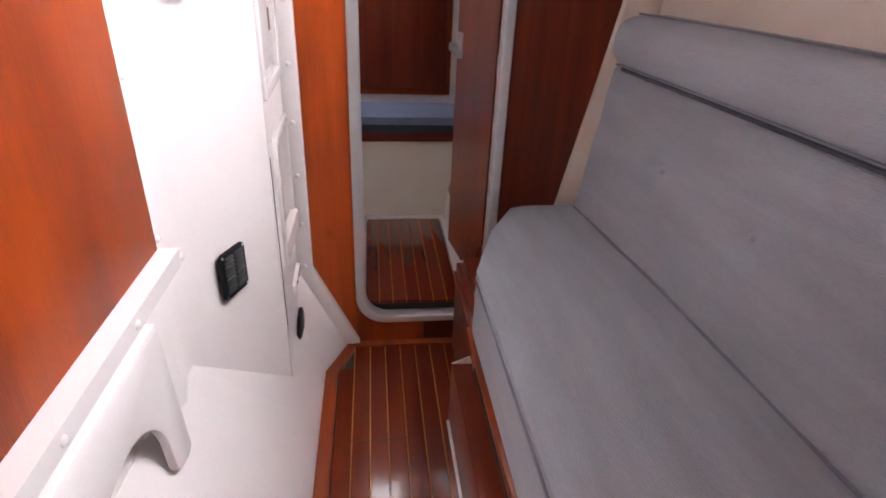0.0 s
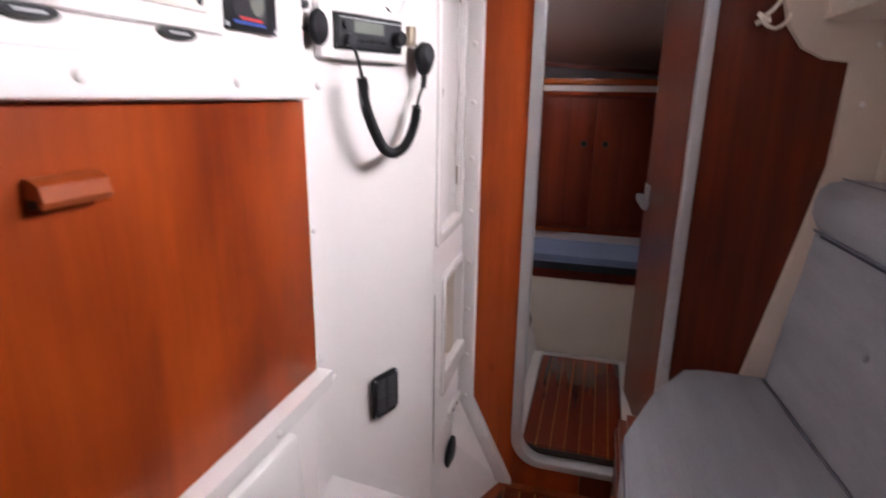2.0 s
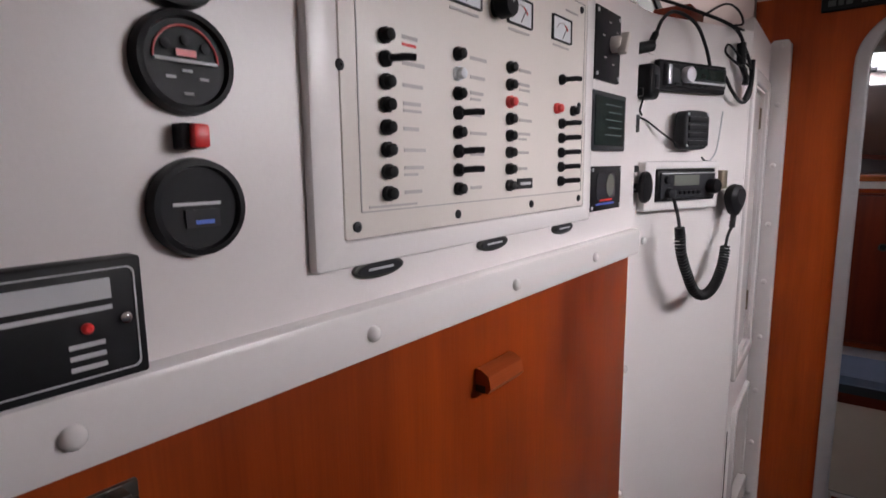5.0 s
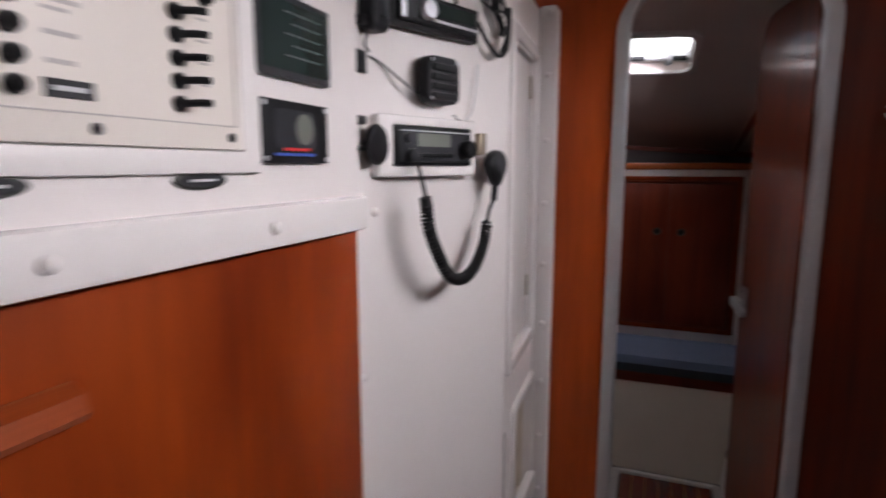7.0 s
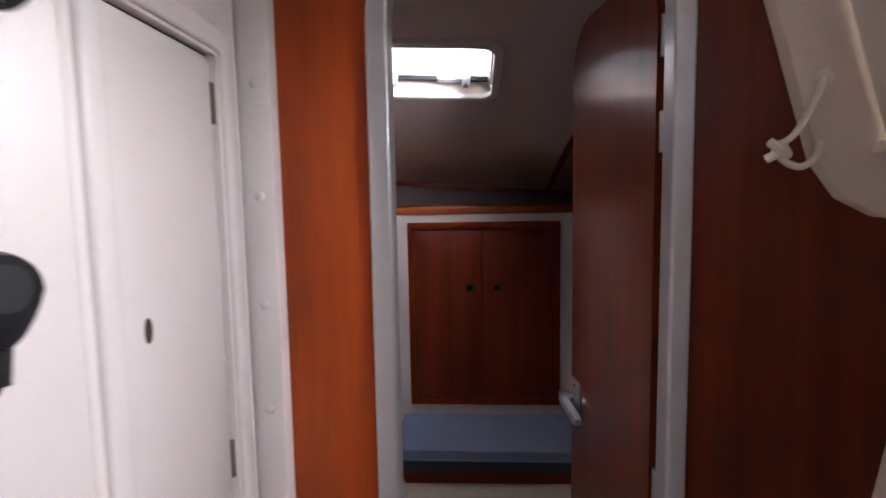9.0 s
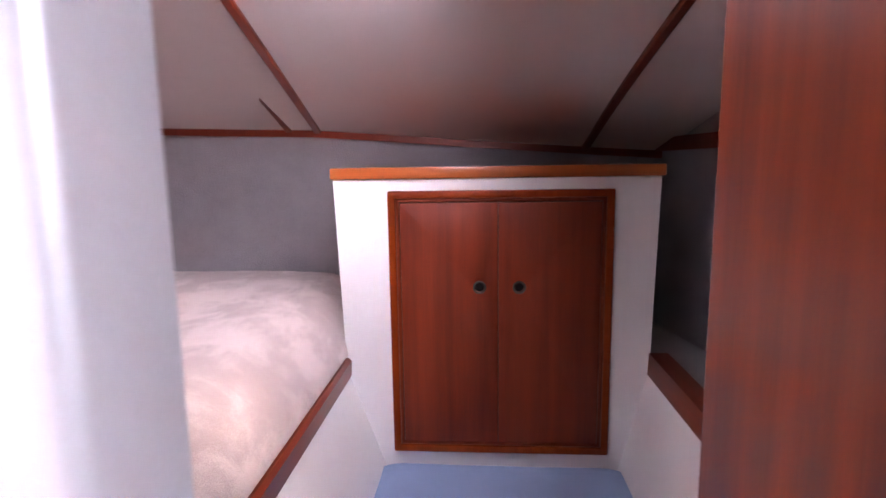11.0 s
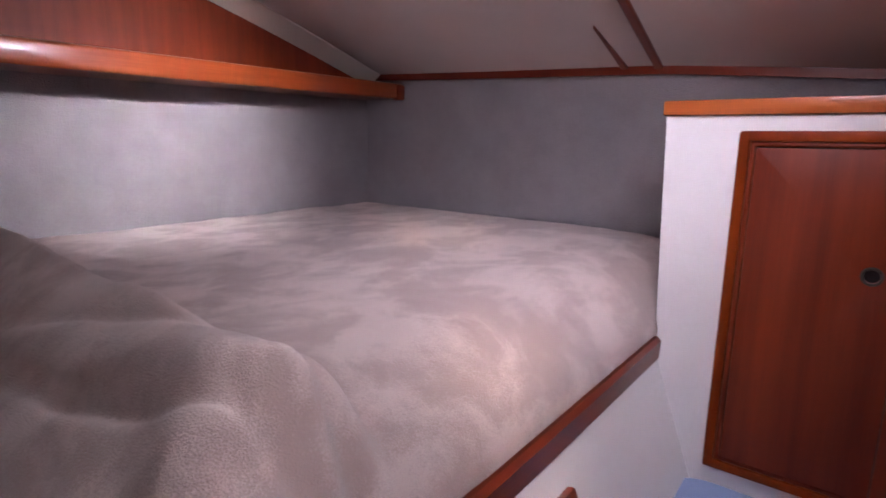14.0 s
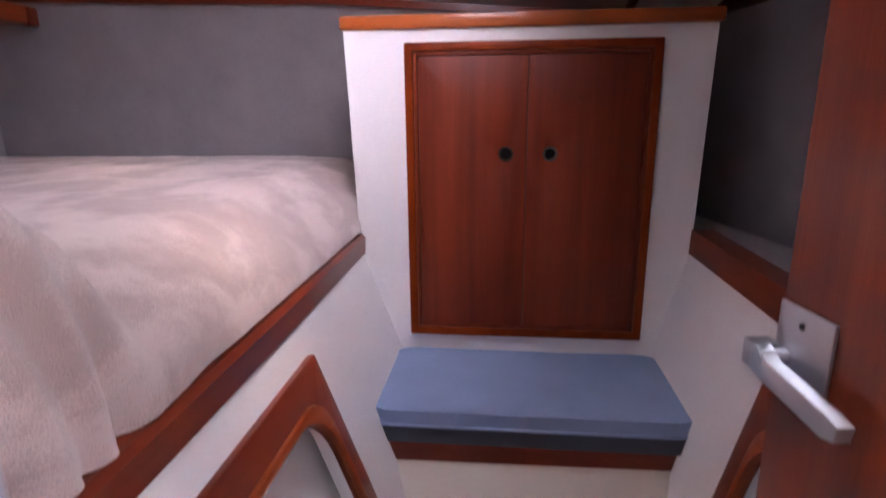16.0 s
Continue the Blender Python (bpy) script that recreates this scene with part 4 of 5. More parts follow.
for y, z in ((-1.318, 1.566), (-1.215, 1.564)):
    kn = part("knob", lathe([(0.010, 0), (0.0105, 0.004), (0.0125, 0.006), (0.0125, 0.018), (0.011, 0.021), (0.004, 0.0215)], at(FACE, y, z), 20), BLACK, board, "ribbed black rotary knob")
    part("pointer", box(-0.001, 0.001, 0.002, 0.013, 0.0205, 0.0225, m=at(FACE, y, z)), PALE_INK, kn)


def round_gauge(z, label, kind):
    ob = thing("round_gauge", (0.08, -1.548, z - 0.03), label, "gauge", "round gauges beside the switchboard")
    m = at(WALL_A, (-1.551, -1.549, -1.547)[kind], z, -0.016)
    part("bezel", lathe([(0.0300, 0), (0.0305, 0.010), (0.0290, 0.017), (0.0255, 0.0175), (0.0245, 0.014), (0.001, 0.013)], m, 36), BLACK, ob)
    f = at(m, 0, 0, 0.0145)
    if kind == 0:
        part("digital_display", box(-0.014, 0.010, 0.004, 0.016, 0, 0.001, m=f), LED_RED, ob, "red digital display")
        part("green_key", plate(oval(-0.008, -0.008, 0.006, 0.0035), 0.001, f), GREEN, ob)
        part("red_key", plate(oval(0.009, -0.008, 0.006, 0.0035), 0.001, f), RED, ob)
        part("yellow_arc", tube([(0.020 * math.cos(a), 0.020 * math.sin(a), 0.0005) for a in [radians(235 + 80 * k / 8) for k in range(9)]], 0.0011, 5, f), YELLOW, ob)
        part("green_arc", tube([(0.020 * math.cos(a), 0.020 * math.sin(a), 0.0005) for a in [radians(55 + 70 * k / 8) for k in range(9)]], 0.0014, 5, f), GREEN, ob)
    elif kind == 1:
        part("red_arc", tube([(0.0195 * math.cos(a), 0.0195 * math.sin(a) + 0.001, 0.0005) for a in [radians(0 + 180 * k / 14) for k in range(15)]], 0.0007, 5, f), RED, ob)
        part("bar", box(-0.019, 0.019, -0.0005, 0.0015, 0, 0.001, m=f), PALE_INK, ob)
        part("red_mark", box(-0.006, 0.006, 0.003, 0.007, 0, 0.001, m=f), RED, ob)
        for x, y in ((-0.012, 0.009), (0.0, 0.0125), (0.012, 0.009)):
            part("lamp", lathe([(0.003, 0), (0.003, 0.001), (0.001, 0.0016)], at(f, x, y), 12), CHARCOAL, ob)
        for x, y in ((-0.010, -0.009), (0.010, -0.009), (0.0, -0.005), (0.0, -0.018)):
            part("print", box(x - 0.003, x + 0.003, y - 0.0008, y + 0.0008, 0, 0.0008, m=f), PALE_INK, ob)
    else:
        part("print", box(-0.017, 0.013, 0.0015, 0.0035, 0, 0.0008, m=f), PALE_INK, ob)
        part("lcd", box(-0.010, 0.012, -0.012, -0.001, 0, 0.0006, m=f), CHARCOAL, ob)
        part("lcd_mark", box(-0.004, 0.008, -0.010, -0.0075, 0.0, 0.001, m=f), BLUE_INK, ob)
    return ob


round_gauge(1.525, "round black gauge with red digits and green and red keys", 0)
round_gauge(1.465, "round black gauge with a red arc and white print", 1)
round_gauge(1.380, "round black gauge with a dim grey display", 2)
rocker = thing("rocker_switch", (0.08, -1.552, 1.414), "small red rocker switch in a black base", "switch")
part("base", box(-1.558, -1.543, 1.415, 1.430, -0.008, 0.004, 0.001, m=WALL_A), BLACK, rocker)
part("rocker", box(-1.5535, -1.5435, 1.4155, 1.4295, 0.002, 0.010, 0.002, m=WALL_A), RED, rocker, "red rocker")
alarm = thing("alarm_panel", (0.08, -1.64, 1.288), "black alarm panel with pale print and a red lamp", "panel")
part("case", plate(rr(-1.700, 1.290, -1.587, 1.357, 0.002, 2), 0.012, at(WALL_A, 0, 0, -0.008), bevel=0.002), BLACK, alarm)
AF = at(WALL_A, 0, 0, 0.0042)
part("border", plate(rr(-1.695, 1.295, -1.5915, 1.352, 0.004), 0.0006, AF, holes=[rr(-1.6942, 1.2958, -1.5923, 1.3512, 0.004)]), PALE_INK, alarm)
part("title_bar", box(-1.685, -1.604, 1.336, 1.347, 0, 0.0006, m=AF), PALE_INK, alarm)
part("subtitle_bar", box(-1.685, -1.604, 1.330, 1.3325, 0, 0.0006, m=AF), PALE_INK, alarm)
for k in range(3):
    part("text_bar", box(-1.626, -1.609, 1.312 - 0.006 * k, 1.3145 - 0.006 * k, 0, 0.0006, m=AF), PALE_INK, alarm)
part("lamp", lathe([(0.003, 0), (0.003, 0.002), (0.0015, 0.0035)], at(AF, -1.617, 1.322), 12), RED, alarm)
part("knob", lathe([(0.003, 0), (0.003, 0.002), (0.0015, 0.003)], at(AF, -1.598, 1.324), 12), CHROME, alarm)
black_clip = solid("black_hook", box(-1.56, -1.49, 1.560, 1.572, -0.008, 0.018, 0.004, m=WALL_A), BLACK, "black clip above the gauges", "clip")

first_grip = thing("oval_pull", (0.083, -1.39, 1.314), "small dark oval badge below the switchboard", "badge", "oval badges")
part("rim", plate(oval(0, 0, 0.030, 0.0085), 0.004, at(WALL_A, -1.390, 1.3185, -0.008), bevel=0.0012), PEWTER, first_grip)
part("inlay", plate(oval(0, 0, 0.026, 0.0058), 0.001, at(WALL_A, -1.390, 1.3185, -0.004)), CHARCOAL, first_grip)
part("print", box(-0.015, 0.015, -0.001, 0.001, 0, 0.0005, m=at(WALL_A, -1.390, 1.3185, -0.003)), PALE_INK, first_grip)
for dy in (0.180, 0.355):
    copy_thing(first_grip, Matrix.Translation((0.083, -1.39 + dy, 1.314)))

rotary = thing("rotary_panel", (0.085, -0.90, 1.524), "black panel with a cream rotary selector", "switch panel")
RF = at(WALL_A, -0.902, 1.575, -0.008)
part("plate", plate(rr(-0.048, -0.050, 0.048, 0.050, 0.002, 2), 0.006, RF, bevel=0.001), BLACK, rotary)
kn = part("selector", lathe([(0.012, 0.006), (0.012, 0.016), (0.009, 0.020), (0.002, 0.021)], at(RF, 0.016, 0.004), 18), PANEL_CREAM, rotary, "cream selector knob")
part("grip", box(-0.005, 0.005, -0.017, 0.017, 0.016, 0.030, 0.003, m=at(RF, 0.016, 0.004) @ Matrix.Rotation(radians(-25), 4, "Z")), PANEL_CREAM, kn)
for sx in (-1, 1):
    for sy in (-1, 1):
        part("screw", lathe([(0.003, 0.006), (0.003, 0.0075), (0.001, 0.008)], at(RF, sx * 0.041, sy * 0.043), 10), PALE_INK, rotary)
for k in range(5):
    a = radians(40 + 62 * k)
    part("mark", box(-0.004, 0.004, -0.001, 0.001, 0.006, 0.0066, m=at(RF, 0.010 + 0.030 * math.cos(a), 0.004 + 0.030 * math.sin(a))), INK, rotary)

disp = thing("battery_monitor", (0.085, -0.897, 1.424), "square dark monitor panel with faint lettering", "monitor")
DF = at(WALL_A, -0.897, 1.4655, -0.008)
part("plate", plate(rr(-0.066, -0.0425, 0.066, 0.0425, 0.003), 0.010, DF, bevel=0.002), CHARCOAL, disp)
part("screen", plate(rr(-0.058, -0.035, 0.058, 0.035, 0.002), 0.0008, DF, base=0.010), DARK_GREEN, disp)
for k in range(5):
    part("text_bar", box(-0.020 + 0.012 * (k % 2), 0.045, 0.024 - 0.011 * k, 0.0255 - 0.011 * k, 0.0108, 0.0113, m=DF), FAINT_INK, disp)

tank = thing("tank_gauge", (0.085, -0.898, 1.334), "black tank gauge with a red and blue scale", "gauge")
TF = at(WALL_A, -0.898, 1.367, -0.008)
part("plate", plate(rr(-0.060, -0.033, 0.060, 0.033, 0.002, 2), 0.008, TF, bevel=0.001), BLACK, tank)
part("dial", plate(rr(-0.040, -0.018, 0.035, 0.024, 0.012), 0.0008, TF, base=0.008), CHARCOAL, tank)
part("needle_card", plate(oval(0.012, 0.004, 0.016, 0.017), 0.001, TF, base=0.0088), LCD, tank)
part("red_scale", box(-0.026, 0.022, -0.0195, -0.0165, 0.008, 0.009, m=TF), RED, tank, "red scale bar")
part("blue_scale", box(-0.040, 0.030, -0.0250, -0.0220, 0.008, 0.009, m=TF), BLUE_INK, tank, "blue scale bar")
for sx in (-1, 1):
    for sy in (-1, 1):
        part("screw", lathe([(0.0028, 0.008), (0.0028, 0.0095), (0.001, 0.010)], at(TF, sx * 0.055, sy * 0.028), 10), PALE_INK, tank)

CORNER = frame_matrix((0.059, -0.70, 0), (0, 1, 0), (1, 0, 0))
# ---- radios on the angled facet ----
stereo = thing("car_stereo", tuple(on(WALL_B, 0.138, 1.536, 0)), "black car stereo with a round volume knob", "stereo")
SF = at(WALL_B, 0.139, 1.5635, 0)
part("trim", plate(rr(-0.099, -0.027, 0.099, 0.027, 0.004), 0.012, SF, bevel=0.003), BLACK, stereo)
part("fascia", plate(rr(-0.088, -0.020, 0.090, 0.020, 0.004), 0.020, SF, bevel=0.004), CHARCOAL, stereo)
part("display", plate(rr(-0.010, -0.004, 0.080, 0.016, 0.002), 0.001, SF, base=0.020), DARK_GREEN, stereo)
part("knob", lathe([(0.015, 0.020), (0.015, 0.030), (0.013, 0.033), (0.002, 0.0335)], at(SF, -0.035, 0.001), 20), SATIN, stereo, "silver volume knob")
part("side_grip", box(-0.086, -0.076, -0.017, 0.017, 0.018, 0.023, 0.002, m=SF), SATIN, stereo)
part("slot", box(-0.022, 0.084, -0.0125, -0.0085, 0.019, 0.021, 0.0005, m=SF), PALE_INK, stereo)
for k in range(5):
    part("key", box(-0.065 + 0.022 * k, -0.049 + 0.022 * k, -0.0185, -0.0135, 0.0195, 0.022, 0.001, m=SF), BLACK, stereo)

speaker = thing("speaker", tuple(on(WALL_B, 0.142, 1.43, 0)), "black square speaker with horizontal louvres", "speaker")
PF = at(WALL_B, 0.142, 1.4655, 0)
pillow = []
for k in range(32):
    c, q = math.cos(2 * math.pi * k / 32), math.sin(2 * math.pi * k / 32)
    pillow.append((0.038 * math.copysign(abs(c) ** 0.42, c), 0.037 * math.copysign(abs(q) ** 0.42, q)))
part("case", plate(pillow, 0.024, PF, bevel=0.006, seg=3), CHARCOAL, speaker)
for sx in (-1, 1):
    for sy in (-1, 1):
        part("screw", lathe([(0.0026, 0.0235), (0.0026, 0.0250), (0.001, 0.0255)], at(PF, sx * 0.0285, sy * 0.0290), 10), SATIN, speaker)
for k in range(4):
    part("louvre", box(-0.029, 0.029, 0.013 - 0.0145 * k, 0.024 - 0.0145 * k, 0.023, 0.028, 0.002, m=PF), BLACK, speaker)

vhf = thing("vhf_radio", tuple(on(WALL_B, 0.117, 1.315, 0)), "black marine radio set in a white raised frame", "radio")
VF = at(WALL_B, 0.1165, 1.3610, 0)
part("mounting_frame", plate(rr(-0.109, -0.046, 0.110, 0.046, 0.004), 0.018, VF, holes=[rr(-0.079, -0.030, 0.096, 0.031, 0.002, 2)], bevel=0.004), GLOSS_WHITE, vhf, "white raised mounting frame")
part("body", plate(rr(-0.078, -0.029, 0.095, 0.030, 0.004), 0.020, VF, bevel=0.003), BLACK, vhf)
part("fascia", plate(rr(-0.072, -0.024, 0.090, 0.025, 0.003), 0.024, VF, bevel=0.002), CHARCOAL, vhf)
part("display", plate(rr(-0.036, 0.0, 0.038, 0.020, 0.001, 1), 0.001, VF, base=0.024), LCD, vhf, "grey liquid crystal display")
part("knob", lathe([(0.015, 0.022), (0.0145, 0.038), (0.012, 0.041), (0.002, 0.0415)], at(VF, 0.074, -0.003), 20), BLACK, vhf, "large black channel knob")
part("small_knob", lathe([(0.008, 0.022), (0.008, 0.030), (0.002, 0.031)], at(VF, -0.056, 0.012), 16), CHARCOAL, vhf)
part("socket", lathe([(0.011, 0.022), (0.010, 0.034), (0.006, 0.036)], at(VF, -0.050, -0.014), 16), CHARCOAL, vhf)
for k in range(6):
    part("key", box(-0.034 + 0.0135 * k, -0.024 + 0.0135 * k, -0.017, -0.010, 0.0235, 0.027, 0.001, m=VF), BLACK, vhf)
part("top_line", box(-0.070, 0.088, 0.0225, 0.024, 0.024, 0.0248, m=VF), PALE_INK, vhf)

mic = thing("fist_microphone", tuple(on(WALL_B, 0.285, 1.27, 0)), "black fist microphone hanging on a metal clip", "microphone")
MF = at(WALL_B, 0.272, 1.332, 0.014)
bm = lathe([(0.010, 0), (0.024, 0.003), (0.027, 0.010), (0.025, 0.020), (0.016, 0.026), (0.004, 0.027)], EYE4, 24)
for v in bm.verts:
    v.co.x *= 1.0 - 0.45 * max(0, -v.co.y / 0.03)
    v.co.y *= 1.45 if v.co.y < 0 else 1.05
bm.transform(MF)
part("body", bm, BLACK, mic)
part("grille", plate(oval(0.0, 0.004, 0.014, 0.016), 0.0012, MF, base=0.0262), CHARCOAL, mic)
part("strain_relief", tube([(0.0, -0.036, 0.012), (-0.003, -0.062, 0.012)], 0.006, 10, MF), RUBBER, mic)
part("clip", box(-0.032, -0.014, 0.018, 0.056, -0.014, 0.003, 0.002, m=MF), BRASS, mic, "metal hanging clip")

cable = thing("coiled_cable", tuple(on(WALL_B, 0.18, 1.12, 0)), "black coiled microphone cable hanging in a loop", "cable")
def hung(u, v, n):
    """A place off the wall, for a line traced on the wall from the passage."""
    f = n / 0.484
    return (u + (-0.249 - u) * f, v + (1.39 - v) * f, n + 0.010)


lead = spline([hung(*p) for p in ((0.085, 1.335, 0.024), (0.095, 1.305, 0.030), (0.104, 1.267, 0.034))])
part("lead", tube(lead, 0.0032, 8, WALL_B), RUBBER, cable)
core = spline([hung(*p) for p in ((0.104, 1.267, 0.034), (0.108, 1.226, 0.036), (0.129, 1.179, 0.038), (0.158, 1.137, 0.038), (0.192, 1.125, 0.038), (0.228, 1.143, 0.034), (0.255, 1.185, 0.026), (0.266, 1.225, 0.020))], 24)
length = [0.0]
for a, b in zip(core, core[1:]):
    length.append(length[-1] + (b - a).length)
coil, turns, side = [], 48, Vector((0, 0, 1))
for k in range(turns * 10 + 1):
    s = length[-1] * k / (turns * 10)
    j = min(max(int(np.searchsorted(length, s)) - 1, 0), len(core) - 2)
    f = (s - length[j]) / max(1e-9, length[j + 1] - length[j])
    p, t = core[j].lerp(core[j + 1], f), (core[j + 1] - core[j]).normalized()
    o = t.cross(side).normalized()
    a = 2 * math.pi * k / 10
    coil.append(p + 0.0080 * (math.cos(a) * side + math.sin(a) * o))
part("coil", tube(coil, 0.0028, 6, WALL_B), RUBBER, cable)
part("clamp", tube([hung(0.101, 1.276, 0.034), hung(0.105, 1.256, 0.034)], 0.0095, 10, WALL_B), BLACK, cable, "black clamp ring")
part("tail", tube(spline([hung(0.266, 1.225, 0.020), hung(0.274, 1.250, 0.017), (0.269, 1.272, 0.026)]), 0.0030, 8, WALL_B), RUBBER, cable)

remote = thing("small_microphone", tuple(on(CORNER, -0.004, 1.51, 0)), "small black hand microphone clipped to the wall", "microphone")
QF = at(CORNER, -0.004, 1.545, 0.004)
part("body", plate(rr(-0.024, -0.030, 0.024, 0.030, 0.014), 0.026, QF, bevel=0.008, seg=3), BLACK, remote)
part("key", box(-0.010, 0.010, -0.012, 0.012, 0.025, 0.029, 0.003, m=QF), CHARCOAL, remote)
part("clip", box(-0.032, -0.022, -0.026, -0.012, 0, 0.012, 0.002, m=QF), BLACK, remote)
part("wire_top", tube(spline([(-0.018, -0.028, 0.01), (-0.015, -0.048, 0.004), (-0.002, -0.056, 0.003)]), 0.0018, 6, QF), RUBBER, remote)
part("wire", tube(spline([(-0.012, 1.490, 0.0), (0.020, 1.482, 0.002), (0.060, 1.462, 0.004), (0.108, 1.436, 0.010)]), 0.0018, 6, WALL_B), RUBBER, remote)
part("wire_tail", tube(spline([(0.176, 1.414, 0.012), (0.196, 1.408, 0.005), (0.214, 1.406, 0.003)]), 0.0018, 6, WALL_B), RUBBER, remote)
part("pale_wire", tube(spline([(0.214, 1.406, 0.003), (0.232, 1.425, 0.004), (0.241, 1.462, 0.004), (0.246, 1.505, 0.005)]), 0.0016, 6, WALL_B), PALE_INK, remote, "pale grey wire")
sock = thing("power_socket", tuple(on(CORNER, -0.022, 1.46, 0)), "small black square socket", "socket")
part("plate", plate(rr(-0.038, 1.459, -0.008, 1.489, 0.003), 0.005, CORNER, bevel=0.001), BLACK, sock)
part("hole", lathe([(0.009, 0.005), (0.009, 0.006), (0.006, 0.006), (0.006, 0.0055)], at(CORNER, -0.023, 1.474), 16), CHARCOAL, sock)
mount = thing("ball_mount", tuple(on(CORNER, -0.014, 1.33, 0)), "round black ball mount with a small black toggle", "mount")
part("disc", lathe([(0.012, 0.012), (0.028, 0.016), (0.029, 0.022), (0.026, 0.026), (0.004, 0.027)], at(CORNER, -0.012, 1.361), 24), BLACK, mount)
part("stem", tube([(-0.012, 1.361, 0.0), (-0.012, 1.361, 0.018)], 0.007, 10, CORNER), BLACK, mount)
part("toggle", tube([(-0.045, 1.356, 0.004), (-0.030, 1.356, 0.016)], 0.004, 8, CORNER), BLACK, mount)
part("bracket", box(-0.048, -0.022, 1.388, 1.400, 0.0, 0.012, 0.003, m=CORNER), CHARCOAL, mount)
adaptor = thing("power_plug", tuple(on(WALL_B, -0.01, 1.59, 0)), "black power plug with its lead looped to the stereo", "plug")
part("plug", tube([(-0.035, 1.598, 0.022), (0.0, 1.606, 0.026)], 0.010, 12, WALL_B), BLACK, adaptor)
part("neck", tube([(-0.004, 1.604, 0.025), (0.010, 1.628, 0.025)], 0.006, 10, WALL_B), BLACK, adaptor)
part("lead", tube(spline([(0.010, 1.625, 0.025), (0.028, 1.652, 0.022), (0.062, 1.672, 0.016), (0.105, 1.672, 0.012), (0.140, 1.655, 0.014), (0.162, 1.618, 0.018), (0.168, 1.585, 0.024)]), 0.0032, 8, WALL_B), RUBBER, adaptor)
aerial = thing("aerial_cables", tuple(on(WALL_B, 0.27, 1.52, 0)), "tangle of black cables hanging over the wall", "cables")
part("loop", tube(spline([(0.236, 1.572, 0.012), (0.258, 1.545, 0.014), (0.290, 1.524, 0.016), (0.312, 1.540, 0.018), (0.316, 1.585, 0.016), (0.296, 1.630, 0.012), (0.262, 1.668, 0.008), (0.20, 1.700, -0.03), (0.13, 1.735, -0.09)]), 0.0034, 8, WALL_B), RUBBER, aerial)
part("plug", tube([(0.283, 1.598, 0.014), (0.279, 1.640, 0.014)], 0.009, 10, WALL_B), BLACK, aerial)
part("plug_tail", tube(spline([(0.284, 1.598, 0.014), (0.300, 1.575, 0.015), (0.298, 1.560, 0.015)]), 0.006, 8, WALL_B), BLACK, aerial)
part("small_loop", tube(spline([(0.300, 1.590, 0.016), (0.262, 1.600, 0.016), (0.232, 1.618, 0.012), (0.246, 1.634, 0.010), (0.280, 1.606, 0.018), (0.312, 1.592, 0.018)]), 0.0022, 6, WALL_B), RUBBER, aerial)
part("upper_loop", tube(spline([(0.20, 1.690, -0.02), (0.24, 1.712, 0.0), (0.285, 1.705, 0.0), (0.292, 1.680, 0.006), (0.262, 1.672, 0.008), (0.30, 1.668, 0.004)]), 0.0022, 6, WALL_B), RUBBER, aerial)
part("hanger", tube(spline([(0.296, 1.530, 0.018), (0.31, 1.56, 0.02), (0.322, 1.61, 0.014)]), 0.005, 8, WALL_B), RUBBER, aerial)

# ---- doorway leaf ----
HINGE, LATCH = Vector((0.772, 0.045, 0)), Vector((0.7105, 0.470, 0))
LEAF = frame_matrix(HINGE, LATCH - HINGE, Vector((-(LATCH - HINGE).y, (LATCH - HINGE).x, 0)))
if LEAF.to_3x3().col[1].z < 0:
    LEAF = frame_matrix(HINGE, LATCH - HINGE, Vector(((LATCH - HINGE).y, -(LATCH - HINGE).x, 0)))
OUT = 1 if LEAF.to_3x3().col[2].x < 0 else -1  # side that faces the passage
door = thing("door_1", tuple(HINGE + Vector((0, 0, 0.13))), "varnished dark teak cabin door standing open", "door", kind="structure")
W = (LATCH - HINGE).length
flip = LEAF @ Matrix.Scale(OUT, 4, (0, 0, 1))
grip = flip @ Matrix.Translation((W + 0.004, 0.936, 0)) @ Matrix.Scale(1.0, 4) @ Matrix.Translation((-W, -0.966, 0))
part("leaf", plate(rr(0.030, 0.115, W, 1.742, (0.03, 0.03, 0.10, 0.10), 8), 0.024, at(LEAF, 0, 0, -0.012 - 0.012 * OUT), bevel=0.002), MAHOGANY_DOOR, door)
# dark strip painted as the shade between leaf and frame
part("hinge_stile", box(0.0, 0.029, 0.13, 1.65, -0.024, -0.012, m=flip), SHADOW_GAP, door, "dark strip coloured as the shadow in the hinge gap", smooth=False)
lock = part("lock_plate", box(W - 0.072, W - 0.004, 0.925, 1.000, 0.0, 0.004, 0.001, m=grip), SATIN, door, "satin metal lock plate")
part("screw", lathe([(0.003, 0.004), (0.003, 0.0052), (0.001, 0.0055)], at(grip, W - 0.036, 0.985), 10), CHARCOAL, lock)
part("spindle", tube([(W - 0.020, 0.950, 0.002), (W - 0.018, 0.950, 0.030)], 0.008, 10, grip), SATIN, lock)
handle = part("handle", merge(plate([(W - 0.004, 0.958), (W - 0.004, 0.935), (W - 0.030, 0.929), (W - 0.105, 0.922), (W - 0.118, 0.926), (W - 0.120, 0.940), (W - 0.105, 0.944), (W - 0.032, 0.951), (W - 0.016, 0.960)], 0.014, at(grip, 0, 0, 0.015), bevel=0.003),
                             box(W - 0.012, W + 0.006, 0.934, 0.960, 0.004, 0.029, 0.003, m=grip)), SATIN, door, "cranked satin metal lever handle")
strike = part("latch_tongue", box(W - 0.002, W + 0.016, 0.914, 0.934, -0.014, -0.004, 0.002, m=grip), CHROME, door)
